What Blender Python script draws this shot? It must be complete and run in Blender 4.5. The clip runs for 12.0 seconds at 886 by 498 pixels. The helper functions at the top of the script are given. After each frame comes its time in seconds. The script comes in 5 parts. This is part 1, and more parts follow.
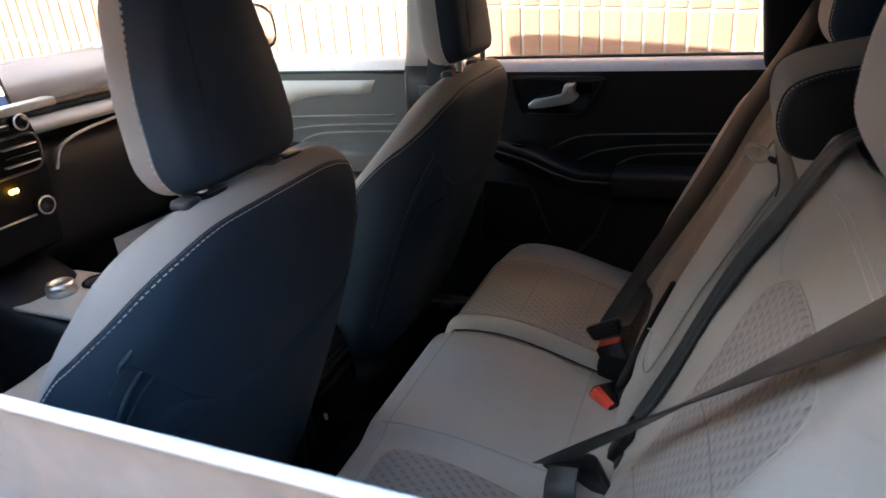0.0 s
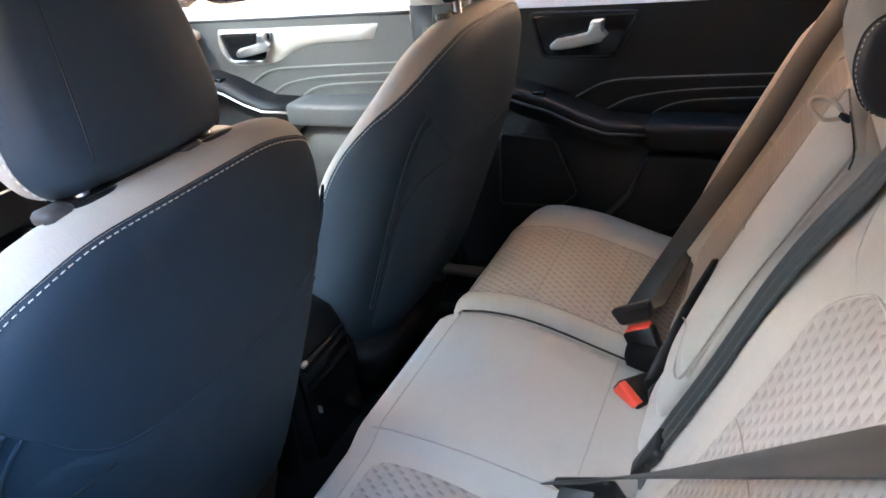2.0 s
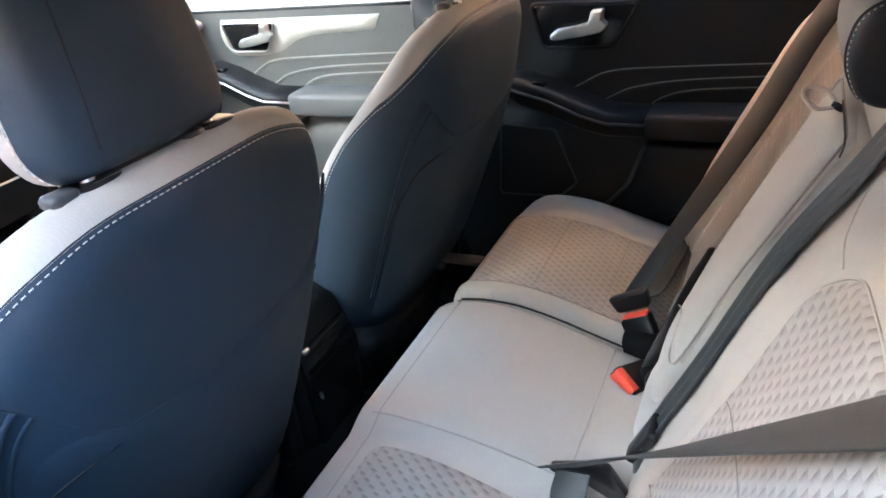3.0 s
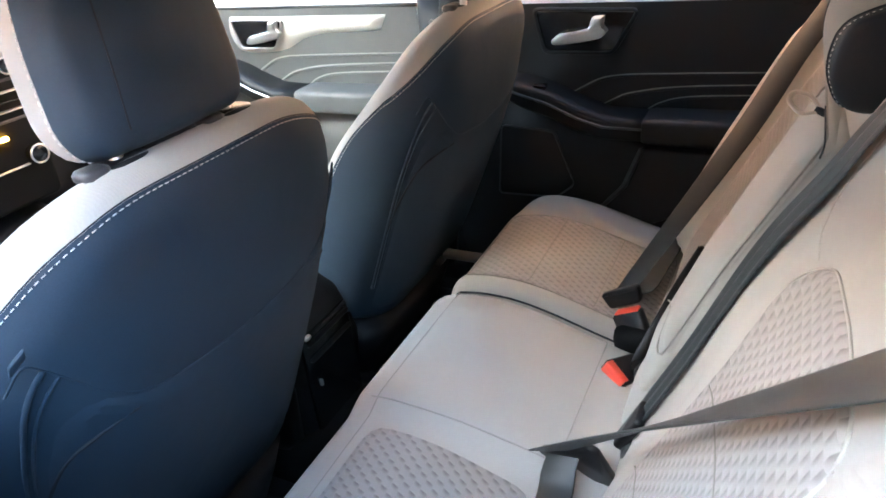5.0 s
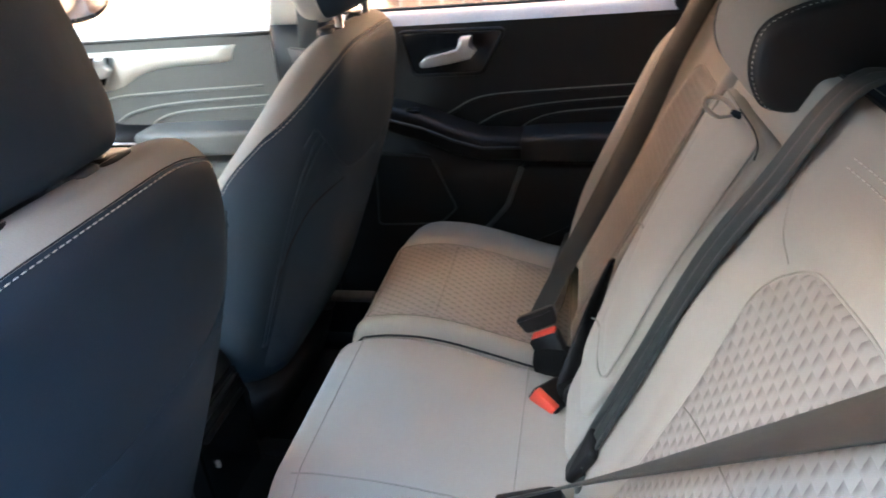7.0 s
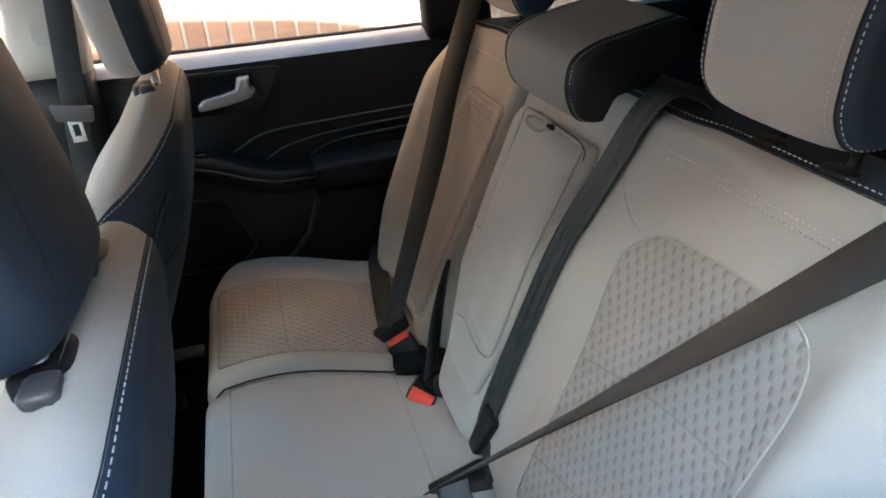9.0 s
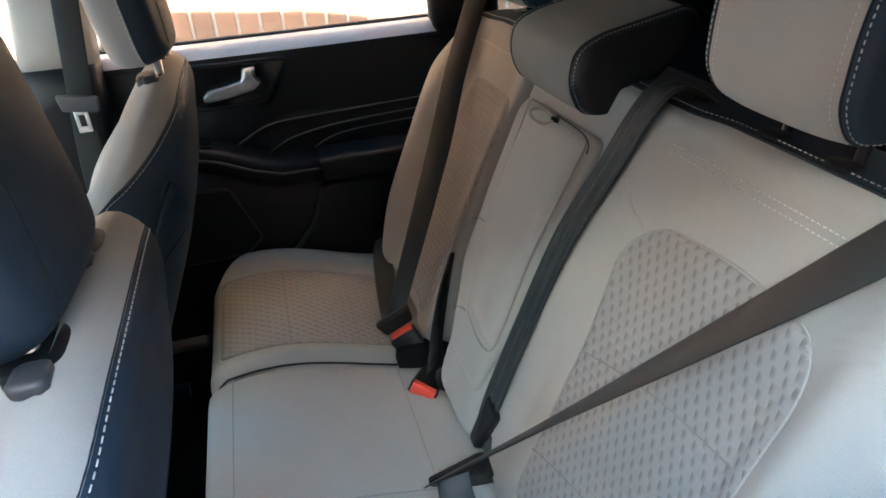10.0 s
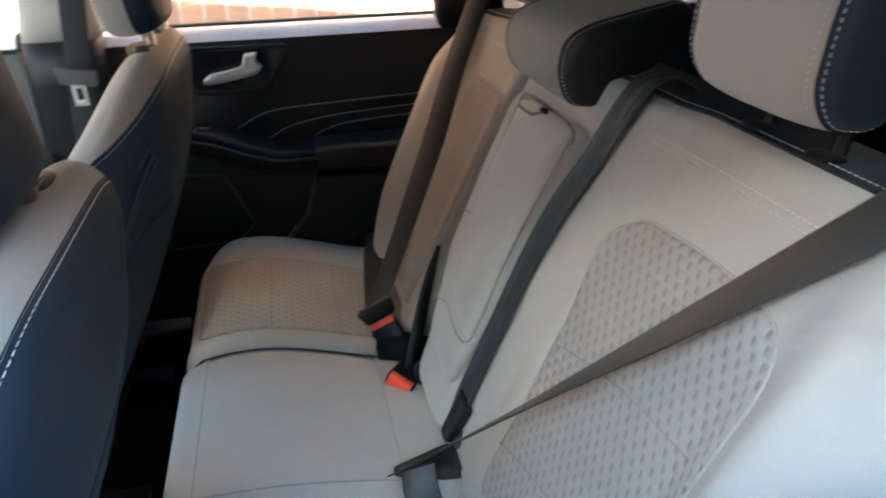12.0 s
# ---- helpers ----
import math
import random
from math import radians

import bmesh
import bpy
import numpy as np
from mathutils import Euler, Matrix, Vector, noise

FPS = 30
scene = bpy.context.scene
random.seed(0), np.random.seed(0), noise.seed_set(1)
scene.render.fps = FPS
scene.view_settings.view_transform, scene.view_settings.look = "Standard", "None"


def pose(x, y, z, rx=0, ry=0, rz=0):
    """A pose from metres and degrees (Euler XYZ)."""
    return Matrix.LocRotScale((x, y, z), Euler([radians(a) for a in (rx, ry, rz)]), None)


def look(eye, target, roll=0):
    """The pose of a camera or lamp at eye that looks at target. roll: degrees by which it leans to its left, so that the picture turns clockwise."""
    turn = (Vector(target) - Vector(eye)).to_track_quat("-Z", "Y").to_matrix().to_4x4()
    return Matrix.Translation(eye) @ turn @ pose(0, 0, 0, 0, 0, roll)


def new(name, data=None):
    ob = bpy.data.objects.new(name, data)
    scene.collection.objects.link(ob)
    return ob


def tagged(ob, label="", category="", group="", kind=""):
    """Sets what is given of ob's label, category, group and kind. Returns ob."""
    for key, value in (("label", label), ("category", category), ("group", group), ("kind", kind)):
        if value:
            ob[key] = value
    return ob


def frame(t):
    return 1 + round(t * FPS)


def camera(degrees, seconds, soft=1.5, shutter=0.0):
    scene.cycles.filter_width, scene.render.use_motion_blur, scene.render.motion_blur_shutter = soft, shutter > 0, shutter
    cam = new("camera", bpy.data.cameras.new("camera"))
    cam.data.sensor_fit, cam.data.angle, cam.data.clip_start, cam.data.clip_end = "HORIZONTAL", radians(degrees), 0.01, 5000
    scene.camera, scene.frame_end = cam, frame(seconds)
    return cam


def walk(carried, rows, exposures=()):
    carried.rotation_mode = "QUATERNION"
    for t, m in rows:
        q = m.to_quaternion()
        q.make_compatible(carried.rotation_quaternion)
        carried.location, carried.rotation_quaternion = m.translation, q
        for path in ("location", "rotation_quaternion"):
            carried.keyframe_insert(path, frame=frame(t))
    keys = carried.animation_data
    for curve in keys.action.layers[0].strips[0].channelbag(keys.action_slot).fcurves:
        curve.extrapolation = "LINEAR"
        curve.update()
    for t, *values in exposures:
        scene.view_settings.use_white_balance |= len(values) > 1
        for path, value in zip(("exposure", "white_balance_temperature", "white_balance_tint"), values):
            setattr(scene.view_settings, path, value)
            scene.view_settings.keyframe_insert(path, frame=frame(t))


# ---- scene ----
cam = camera(67.1, 12.0, 1.7, 0.5)
PATH = [
    (0, (0.694, -0.942, 1.428), (-0.042, 0.734, 0.624), -4.5),
    (0.5, (0.756, -0.896, 1.439), (-0.121, 0.708, 0.628), -5.9),
    (0.8, (0.755, -0.867, 1.416), (-0.206, 0.687, 0.603), -7.5),
    (1, (0.726, -0.83, 1.425), (-0.195, 0.715, 0.551), -7.5),
    (1.5, (0.685, -0.771, 1.413), (-0.135, 0.779, 0.452), -9.2),
    (2, (0.693, -0.743, 1.404), (-0.148, 0.801, 0.452), -7.8),
    (2.5, (0.703, -0.75, 1.407), (-0.166, 0.771, 0.443), -8.5),
    (3, (0.704, -0.754, 1.405), (-0.142, 0.775, 0.432), -7.9),
    (5, (0.718, -0.797, 1.408), (-0.12, 0.743, 0.445), -6.2),
    (5.5, (0.731, -0.819, 1.414), (-0.079, 0.745, 0.465), -6.2),
    (6, (0.727, -0.81, 1.412), (-0.097, 0.747, 0.465), -6.4),
    (6.5, (0.676, -0.78, 1.402), (0.051, 0.879, 0.475), -5.2),
    (7, (0.594, -0.745, 1.387), (0.183, 0.976, 0.455), -5.7),
    (7.5, (0.448, -0.768, 1.422), (0.572, 0.983, 0.465), -5.5),
    (7.7, (0.337, -0.803, 1.482), (0.726, 0.903, 0.513), -6.8),
    (9.3, (0.36, -0.815, 1.457), (0.812, 0.882, 0.5), -3.9),
    (9.5, (0.363, -0.813, 1.458), (0.802, 0.886, 0.497), -4.2),
    (10, (0.365, -0.814, 1.456), (0.789, 0.881, 0.482), -4.0),
    (10.5, (0.362, -0.811, 1.456), (0.789, 0.874, 0.466), -3.6),
    (11, (0.384, -0.809, 1.46), (0.677, 0.945, 0.544), -5.0),
    (11.5, (0.422, -0.827, 1.417), (0.613, 0.909, 0.442), -0.4),
    (12, (0.405, -0.831, 1.411), (0.805, 0.892, 0.478), -1.1),
]
walk(cam, [(t, look(eye, target, roll)) for t, eye, target, roll in PATH], exposures=[(0.0, 3.85, 5700, 2), (0.5, 4.23, 5700, 2), (1.0, 4.6, 5700, 1), (1.6, 5.33, 5700, 1), (2.5, 5.58, 5750, 1), (5.0, 5.7, 5850, 1), (6.0, 5.54, 5850, 1), (7.0, 5.34, 5750, -1), (7.6, 5.35, 5700, -3), (9.3, 4.63, 5500, -6), (11.0, 4.68, 5500, -6), (11.5, 4.96, 5500, -6), (12.0, 4.8, 5550, -5)])

# ---- world and sun ----
SUN_DIR = Vector((0.45, 1.0, -0.50)).normalized()
world = bpy.data.worlds.new("sky")
scene.world = world
world.use_nodes = True
wn = world.node_tree
sky = wn.nodes.new("ShaderNodeTexSky")
sky.sky_type, sky.sun_disc = "NISHITA", False
sky.sun_elevation = math.asin(-SUN_DIR.z)
sky.sun_rotation = math.atan2(-SUN_DIR.x, -SUN_DIR.y)
sky.air_density, sky.dust_density, sky.ozone_density = 1.0, 2.0, 1.0
wn.links.new(sky.outputs[0], wn.nodes["Background"].inputs[0])
wn.nodes["Background"].inputs[1].default_value = 0.115
sun = new("sun", bpy.data.lights.new("sun", "SUN"))
sun.data.energy, sun.data.angle, sun.data.color = 2.5, radians(0.6), (1.0, 0.94, 0.86)
sun.matrix_world = look(-SUN_DIR * 20, (0, 0, 0))

# ---- materials ----


def nodes_of(name):
    m = bpy.data.materials.new(name)
    m.use_nodes = True
    t = m.node_tree
    return m, t, t.nodes["Principled BSDF"]


def add(t, kind, **sets):
    n = t.nodes.new(kind)
    for k, v in sets.items():
        n.inputs[k].default_value = v
    return n


def math_node(t, op, a, b=None):
    n = t.nodes.new("ShaderNodeMath")
    n.operation = op
    for i, v in enumerate((a, b)):
        if v is None:
            continue
        if isinstance(v, (int, float)):
            n.inputs[i].default_value = v
        else:
            t.links.new(v, n.inputs[i])
    return n.outputs[0]


def surface(name, color, rough=0.6, metal=0.0, grain=400.0, bump=0.1, depth=0.0004, vary=0.12, spec=0.5, big=6.0, sheen=0.0, coat=0.0, random_tone=0.0, ribs=0.0, folds=0.0):
    """A material with fine grain bump and two scales of tone."""
    m, t, b = nodes_of(name)
    co = add(t, "ShaderNodeTexCoord")
    fine = add(t, "ShaderNodeTexNoise", Scale=grain, Detail=2.0)
    wide = add(t, "ShaderNodeTexNoise", Scale=big, Detail=5.0)
    for n in (fine, wide):
        t.links.new(co.outputs["Object"], n.inputs["Vector"])
    mix = add(t, "ShaderNodeMath")
    mix.operation = "ADD"
    t.links.new(fine.outputs["Fac"], mix.inputs[0])
    t.links.new(wide.outputs["Fac"], mix.inputs[1])
    ramp = add(t, "ShaderNodeMapRange")
    ramp.inputs["From Min"].default_value, ramp.inputs["From Max"].default_value = 0.6, 1.4
    ramp.inputs["To Min"].default_value, ramp.inputs["To Max"].default_value = 1 - vary, 1 + vary
    t.links.new(mix.outputs[0], ramp.inputs["Value"])
    hsv = add(t, "ShaderNodeHueSaturation", Color=(*color, 1))
    value = ramp.outputs[0]
    if random_tone:
        info = add(t, "ShaderNodeObjectInfo")
        rr = add(t, "ShaderNodeMapRange")
        rr.inputs["To Min"].default_value, rr.inputs["To Max"].default_value = 1 - random_tone, 1 + random_tone
        t.links.new(info.outputs["Random"], rr.inputs["Value"])
        mul = add(t, "ShaderNodeMath")
        mul.operation = "MULTIPLY"
        t.links.new(value, mul.inputs[0])
        t.links.new(rr.outputs[0], mul.inputs[1])
        value = mul.outputs[0]
    t.links.new(value, hsv.inputs["Value"])
    t.links.new(hsv.outputs[0], b.inputs["Base Color"])
    b.inputs["Roughness"].default_value, b.inputs["Metallic"].default_value = rough, metal
    b.inputs["Specular IOR Level"].default_value = spec
    b.inputs["Sheen Weight"].default_value, b.inputs["Coat Weight"].default_value = sheen, coat
    rv = add(t, "ShaderNodeMapRange")
    rv.inputs["To Min"].default_value, rv.inputs["To Max"].default_value = max(rough - 0.08, 0.03), min(rough + 0.1, 1)
    t.links.new(wide.outputs["Fac"], rv.inputs["Value"])
    t.links.new(rv.outputs[0], b.inputs["Roughness"])
    bp = add(t, "ShaderNodeBump", Strength=bump, Distance=depth)
    height = fine.outputs["Fac"]
    if ribs:
        turn = add(t, "ShaderNodeMapping")
        turn.inputs["Rotation"].default_value = (0.5, 0.3, 0.9)
        wave = add(t, "ShaderNodeTexWave", Scale=math.tau / (20 * ribs), Distortion=0.6)
        wave.inputs["Detail Scale"].default_value = 0.3
        t.links.new(co.outputs["Object"], turn.inputs["Vector"])
        t.links.new(turn.outputs[0], wave.inputs["Vector"])
        height = math_node(t, "ADD", math_node(t, "MULTIPLY", wave.outputs["Fac"], 0.25), math_node(t, "MULTIPLY", height, 0.6))
    t.links.new(height, bp.inputs["Height"])
    if folds:
        soft = add(t, "ShaderNodeTexNoise", Scale=9.0, Detail=2.0, Distortion=0.6)
        t.links.new(co.outputs["Object"], soft.inputs["Vector"])
        fb = add(t, "ShaderNodeBump", Strength=0.5, Distance=folds)
        t.links.new(soft.outputs["Fac"], fb.inputs["Height"])
        t.links.new(fb.outputs[0], bp.inputs["Normal"])
    t.links.new(bp.outputs[0], b.inputs["Normal"])
    return m


def woven(name, color, low, cell_u, cell_v, depth, strength, weave=900.0):
    """Quilted seat fabric: staggered pointed cells, one flank shaded in colour, over a fine weave, laid out in metres
    on the panel.
    """
    m, t, b = nodes_of(name)
    uv = add(t, "ShaderNodeUVMap")
    sep = add(t, "ShaderNodeSeparateXYZ")
    t.links.new(uv.outputs[0], sep.inputs[0])
    u, v = sep.outputs[0], sep.outputs[1]
    wob = add(t, "ShaderNodeTexNoise", Scale=30.0, Detail=2.0)
    t.links.new(uv.outputs[0], wob.inputs["Vector"])
    w = math_node(t, "MULTIPLY", math_node(t, "SUBTRACT", wob.outputs["Fac"], 0.5), 0.12)
    rows = math_node(t, "ADD", math_node(t, "MULTIPLY", v, -1 / cell_v), w)
    row = math_node(t, "FLOOR", rows, 0.0)
    rise = math_node(t, "FRACT", rows, 0.0)
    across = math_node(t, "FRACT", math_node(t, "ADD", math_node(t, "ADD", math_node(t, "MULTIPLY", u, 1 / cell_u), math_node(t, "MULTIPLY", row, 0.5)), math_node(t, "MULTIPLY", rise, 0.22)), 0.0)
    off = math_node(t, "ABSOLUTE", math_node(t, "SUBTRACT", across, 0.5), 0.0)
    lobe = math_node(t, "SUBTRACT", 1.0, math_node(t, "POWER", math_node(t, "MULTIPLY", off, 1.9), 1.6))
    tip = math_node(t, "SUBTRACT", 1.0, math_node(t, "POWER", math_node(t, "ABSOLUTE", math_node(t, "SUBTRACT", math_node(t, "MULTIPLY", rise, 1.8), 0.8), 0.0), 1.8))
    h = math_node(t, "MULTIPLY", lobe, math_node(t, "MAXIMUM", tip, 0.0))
    fine = add(t, "ShaderNodeTexNoise", Scale=weave, Detail=2.0)
    co = add(t, "ShaderNodeTexCoord")
    t.links.new(co.outputs["Object"], fine.inputs["Vector"])
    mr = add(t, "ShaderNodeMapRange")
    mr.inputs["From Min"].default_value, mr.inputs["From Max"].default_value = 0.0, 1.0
    # Shade on one flank of each raised cell, mixed into the base colour.
    flank_shade = math_node(t, "MULTIPLY", math_node(t, "MULTIPLY", math_node(t, "MAXIMUM", math_node(t, "SUBTRACT", across, 0.58), 0.0), 2.4), math_node(t, "MAXIMUM", tip, 0.0))
    t.links.new(math_node(t, "SUBTRACT", 1.0, flank_shade), mr.inputs["Value"])
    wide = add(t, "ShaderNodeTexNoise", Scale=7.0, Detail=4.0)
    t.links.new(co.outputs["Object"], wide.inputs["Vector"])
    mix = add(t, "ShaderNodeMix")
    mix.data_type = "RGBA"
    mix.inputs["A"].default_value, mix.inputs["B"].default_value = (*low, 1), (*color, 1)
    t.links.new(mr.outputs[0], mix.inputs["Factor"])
    hs = add(t, "ShaderNodeHueSaturation")
    t.links.new(mix.outputs["Result"], hs.inputs["Color"])
    vr = add(t, "ShaderNodeMapRange")
    vr.inputs["To Min"].default_value, vr.inputs["To Max"].default_value = 0.85, 1.15
    t.links.new(wide.outputs["Fac"], vr.inputs["Value"])
    t.links.new(vr.outputs[0], hs.inputs["Value"])
    t.links.new(hs.outputs[0], b.inputs["Base Color"])
    b.inputs["Roughness"].default_value = 0.9
    b.inputs["Specular IOR Level"].default_value = 0.2
    b.inputs["Sheen Weight"].default_value = 0.15
    hh = math_node(t, "ADD", h, math_node(t, "MULTIPLY", fine.outputs["Fac"], 0.25))
    bp = add(t, "ShaderNodeBump", Strength=strength, Distance=depth)
    t.links.new(hh, bp.inputs["Height"])
    t.links.new(bp.outputs[0], b.inputs["Normal"])
    return m


def glass(name, tint=(1, 1, 1)):
    """Thin car glass: light passes with its tint, and the face reflects by its angle."""
    m, t, b = nodes_of(name)
    clear = t.nodes.new("ShaderNodeBsdfTransparent")
    clear.inputs[0].default_value = (*tint, 1)
    shine = t.nodes.new("ShaderNodeBsdfGlossy")
    shine.inputs["Roughness"].default_value = 0.02
    face = add(t, "ShaderNodeLayerWeight", Blend=0.5)
    gain = math_node(t, "ADD", math_node(t, "MULTIPLY", math_node(t, "POWER", face.outputs["Facing"], 5.0), 0.45), 0.02)
    mix = t.nodes.new("ShaderNodeMixShader")
    t.links.new(gain, mix.inputs[0])
    t.links.new(clear.outputs[0], mix.inputs[1])
    t.links.new(shine.outputs[0], mix.inputs[2])
    t.links.new(mix.outputs[0], t.nodes["Material Output"].inputs[0])
    return m


def dusty_glass(name, color, cover):
    """A pane under a film of dust: part of the light passes, the rest scatters on the dust."""
    m, t, b = nodes_of(name)
    b.inputs["Roughness"].default_value = 0.5
    co = add(t, "ShaderNodeTexCoord")
    spots = add(t, "ShaderNodeTexNoise", Scale=40.0, Detail=6.0)
    t.links.new(co.outputs["Object"], spots.inputs["Vector"])
    hs = add(t, "ShaderNodeHueSaturation", Color=(*color, 1))
    vr = add(t, "ShaderNodeMapRange")
    vr.inputs["To Min"].default_value, vr.inputs["To Max"].default_value = 0.75, 1.2
    t.links.new(spots.outputs["Fac"], vr.inputs["Value"])
    t.links.new(vr.outputs[0], hs.inputs["Value"])
    t.links.new(hs.outputs[0], b.inputs["Base Color"])
    clear = t.nodes.new("ShaderNodeBsdfTransparent")
    mix = t.nodes.new("ShaderNodeMixShader")
    mix.inputs[0].default_value = cover
    t.links.new(clear.outputs[0], mix.inputs[1])
    t.links.new(b.outputs[0], mix.inputs[2])
    t.links.new(mix.outputs[0], t.nodes["Material Output"].inputs[0])
    return m


def glow(name, color, strength):
    m, t, b = nodes_of(name)
    b.inputs["Base Color"].default_value = (*color, 1)
    b.inputs["Emission Color"].default_value = (*color, 1)
    b.inputs["Emission Strength"].default_value = strength
    return m


CLOTH = surface("seat_cloth", (0.385, 0.367, 0.332), rough=0.92, grain=900, bump=0.5, depth=0.0006, vary=0.07, spec=0.2, sheen=0.12, ribs=0.0018, folds=0.006)
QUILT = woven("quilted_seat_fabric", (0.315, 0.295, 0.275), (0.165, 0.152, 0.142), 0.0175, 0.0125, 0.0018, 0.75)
NAVY = surface("navy_vinyl", (0.029, 0.046, 0.066), rough=0.6, grain=700, bump=0.25, depth=0.0004, vary=0.1, spec=0.25, folds=0.004)
CHARCOAL = surface("charcoal_cloth", (0.22, 0.215, 0.195), rough=0.9, grain=900, bump=0.5, depth=0.0006, vary=0.09, spec=0.2, sheen=0.06, ribs=0.0018, folds=0.004)
THREAD = surface("thread", (0.62, 0.60, 0.56), rough=0.8, grain=2000, vary=0.05)
DOORTHREAD = surface("door_seam_thread", (0.24, 0.24, 0.225), rough=0.8, grain=2000, vary=0.05)
PIPING = surface("seam_piping", (0.30, 0.285, 0.26), rough=0.9, grain=900, vary=0.08)
INSEAM = surface("insert_seam", (0.23, 0.22, 0.2), rough=0.9, grain=900, vary=0.08)
DARKSEAM = surface("dark_seam", (0.012, 0.015, 0.02), rough=0.8, vary=0.05)
BLACK = surface("black_trim", (0.011, 0.011, 0.012), rough=0.45, grain=600, bump=0.3, depth=0.0005, vary=0.15, spec=0.3)
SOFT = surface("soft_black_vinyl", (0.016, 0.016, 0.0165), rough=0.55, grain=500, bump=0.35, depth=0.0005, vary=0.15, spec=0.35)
# Paler copy of the black vinyl: the front doors' stronger light in its colour.
LITVINYL = surface("lit_black_vinyl", (0.09, 0.092, 0.09), rough=0.5, grain=500, bump=0.35, depth=0.0005, vary=0.15, spec=0.4)
# Mid-grey vinyl raised towards white: skylight on the door tops in its colour.
SHELF = surface("sky_bright_grey_vinyl", (0.68, 0.67, 0.66), rough=0.38, grain=260, bump=0.25, depth=0.0005, vary=0.15, spec=0.5)
MATTE = surface("matte_black_panel", (0.006, 0.006, 0.0065), rough=0.6, grain=300, bump=0.1, vary=0.1, spec=0.15)
GLOSS = surface("gloss_black", (0.01, 0.01, 0.011), rough=0.15, grain=50, bump=0.02, vary=0.1)
PLASTIC = surface("buckle_plastic", (0.010, 0.010, 0.011), rough=0.42, grain=800, bump=0.2, vary=0.1, spec=0.3)
RED = surface("red_button", (0.80, 0.085, 0.05), rough=0.4, grain=300, vary=0.08)
WEB = surface("belt_webbing", (0.019, 0.0225, 0.0225), rough=0.45, grain=1500, bump=0.5, depth=0.0005, vary=0.12, spec=0.45, sheen=0.03)
CHROME = surface("satin_silver", (0.72, 0.72, 0.71), rough=0.3, metal=0.92, grain=200, bump=0.02, vary=0.04)
MIRROR = surface("mirror_glass", (0.9, 0.9, 0.9), rough=0.03, metal=1.0, grain=20, bump=0.0, vary=0.02)
STEEL = surface("bare_steel", (0.5, 0.5, 0.5), rough=0.35, metal=1.0, grain=200, bump=0.05, vary=0.1)
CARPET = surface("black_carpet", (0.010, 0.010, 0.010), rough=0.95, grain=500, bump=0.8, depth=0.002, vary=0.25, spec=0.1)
PILLAR = surface("light_pillar_trim", (0.55, 0.52, 0.46), rough=0.7, grain=500, bump=0.2, vary=0.06)
# Headliner set dark to cut the light it throws back on the seats.
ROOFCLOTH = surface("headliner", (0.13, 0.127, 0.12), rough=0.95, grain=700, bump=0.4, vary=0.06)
DUSTY = dusty_glass("dusty_window_glass", (0.55, 0.49, 0.41), 0.72)
WHITE = surface("ground_glass_edge", (0.88, 0.88, 0.86), rough=0.4, grain=300, bump=0.05, vary=0.04)
DECOR = surface("light_decor_strip", (0.42, 0.405, 0.37), rough=0.45, grain=300, bump=0.1, vary=0.06)
SATIN = surface("satin_grey_trim", (0.06, 0.06, 0.063), rough=0.35, grain=300, bump=0.1, vary=0.1)
# Dash pad lightened: the sunlight on it is put into its colour.
DASH = surface("sunlit_dash_top", (0.36, 0.36, 0.36), rough=0.6, grain=500, bump=0.4, depth=0.0006, vary=0.12)
PAINT = surface("body_paint", (0.62, 0.62, 0.60), rough=0.28, grain=80, bump=0.02, vary=0.04, coat=0.6)
RUBBER = surface("window_seal", (0.012, 0.012, 0.012), rough=0.7, grain=300, vary=0.1)
LINEN = surface("cream_cord", (0.48, 0.43, 0.37), rough=0.9, grain=900, vary=0.1)
BRICK = surface("tan_brick", (0.42, 0.225, 0.135), rough=0.88, grain=120, bump=0.5, depth=0.002, vary=0.18, random_tone=0.14, big=14)
MORTAR = surface("mortar", (0.55, 0.49, 0.41), rough=0.95, grain=200, bump=0.6, depth=0.002, vary=0.15)
BLOCKER = surface("pale_render", (0.36, 0.34, 0.31), rough=0.9, grain=60, bump=0.3, vary=0.15, big=1.5)
PAVING = surface("paving", (0.20, 0.195, 0.185), rough=0.9, grain=60, bump=0.5, depth=0.004, vary=0.2, big=1.5)
GLASS = glass("window_glass", (0.78, 0.80, 0.79))
TINTED = glass("tinted_glass", (0.22, 0.24, 0.26))
PRIVACY = glass("light_tinted_glass", (0.64, 0.64, 0.63))
SCREEN = glow("screen", (0.8, 0.9, 1.0), 3.0)
SCREENBAR = glow("screen_bar", (0.02, 0.035, 0.08), 0.25)
AMBER = glow("amber_lamp", (1.0, 0.45, 0.03), 3.0)

# ---- mesh tools ----


def part(name, bm, material, parent=None, label="", smooth=True):
    """Links a bmesh as one mesh object, under a thing or a part."""
    me = bpy.data.meshes.new(name)
    bmesh.ops.recalc_face_normals(bm, faces=bm.faces)
    bm.to_mesh(me)
    bm.free()
    me.materials.append(material)
    if smooth:
        for p in me.polygons:
            p.use_smooth = True
    ob = new(name, me)
    ob.parent = parent
    if label:
        tagged(ob, label)
    return ob


def thing(name, label, category, group="", kind="", at=(0, 0, 0)):
    ob = new(name)
    ob.location = at
    ob.empty_display_size = 0.05
    return tagged(ob, label, category, group, kind)


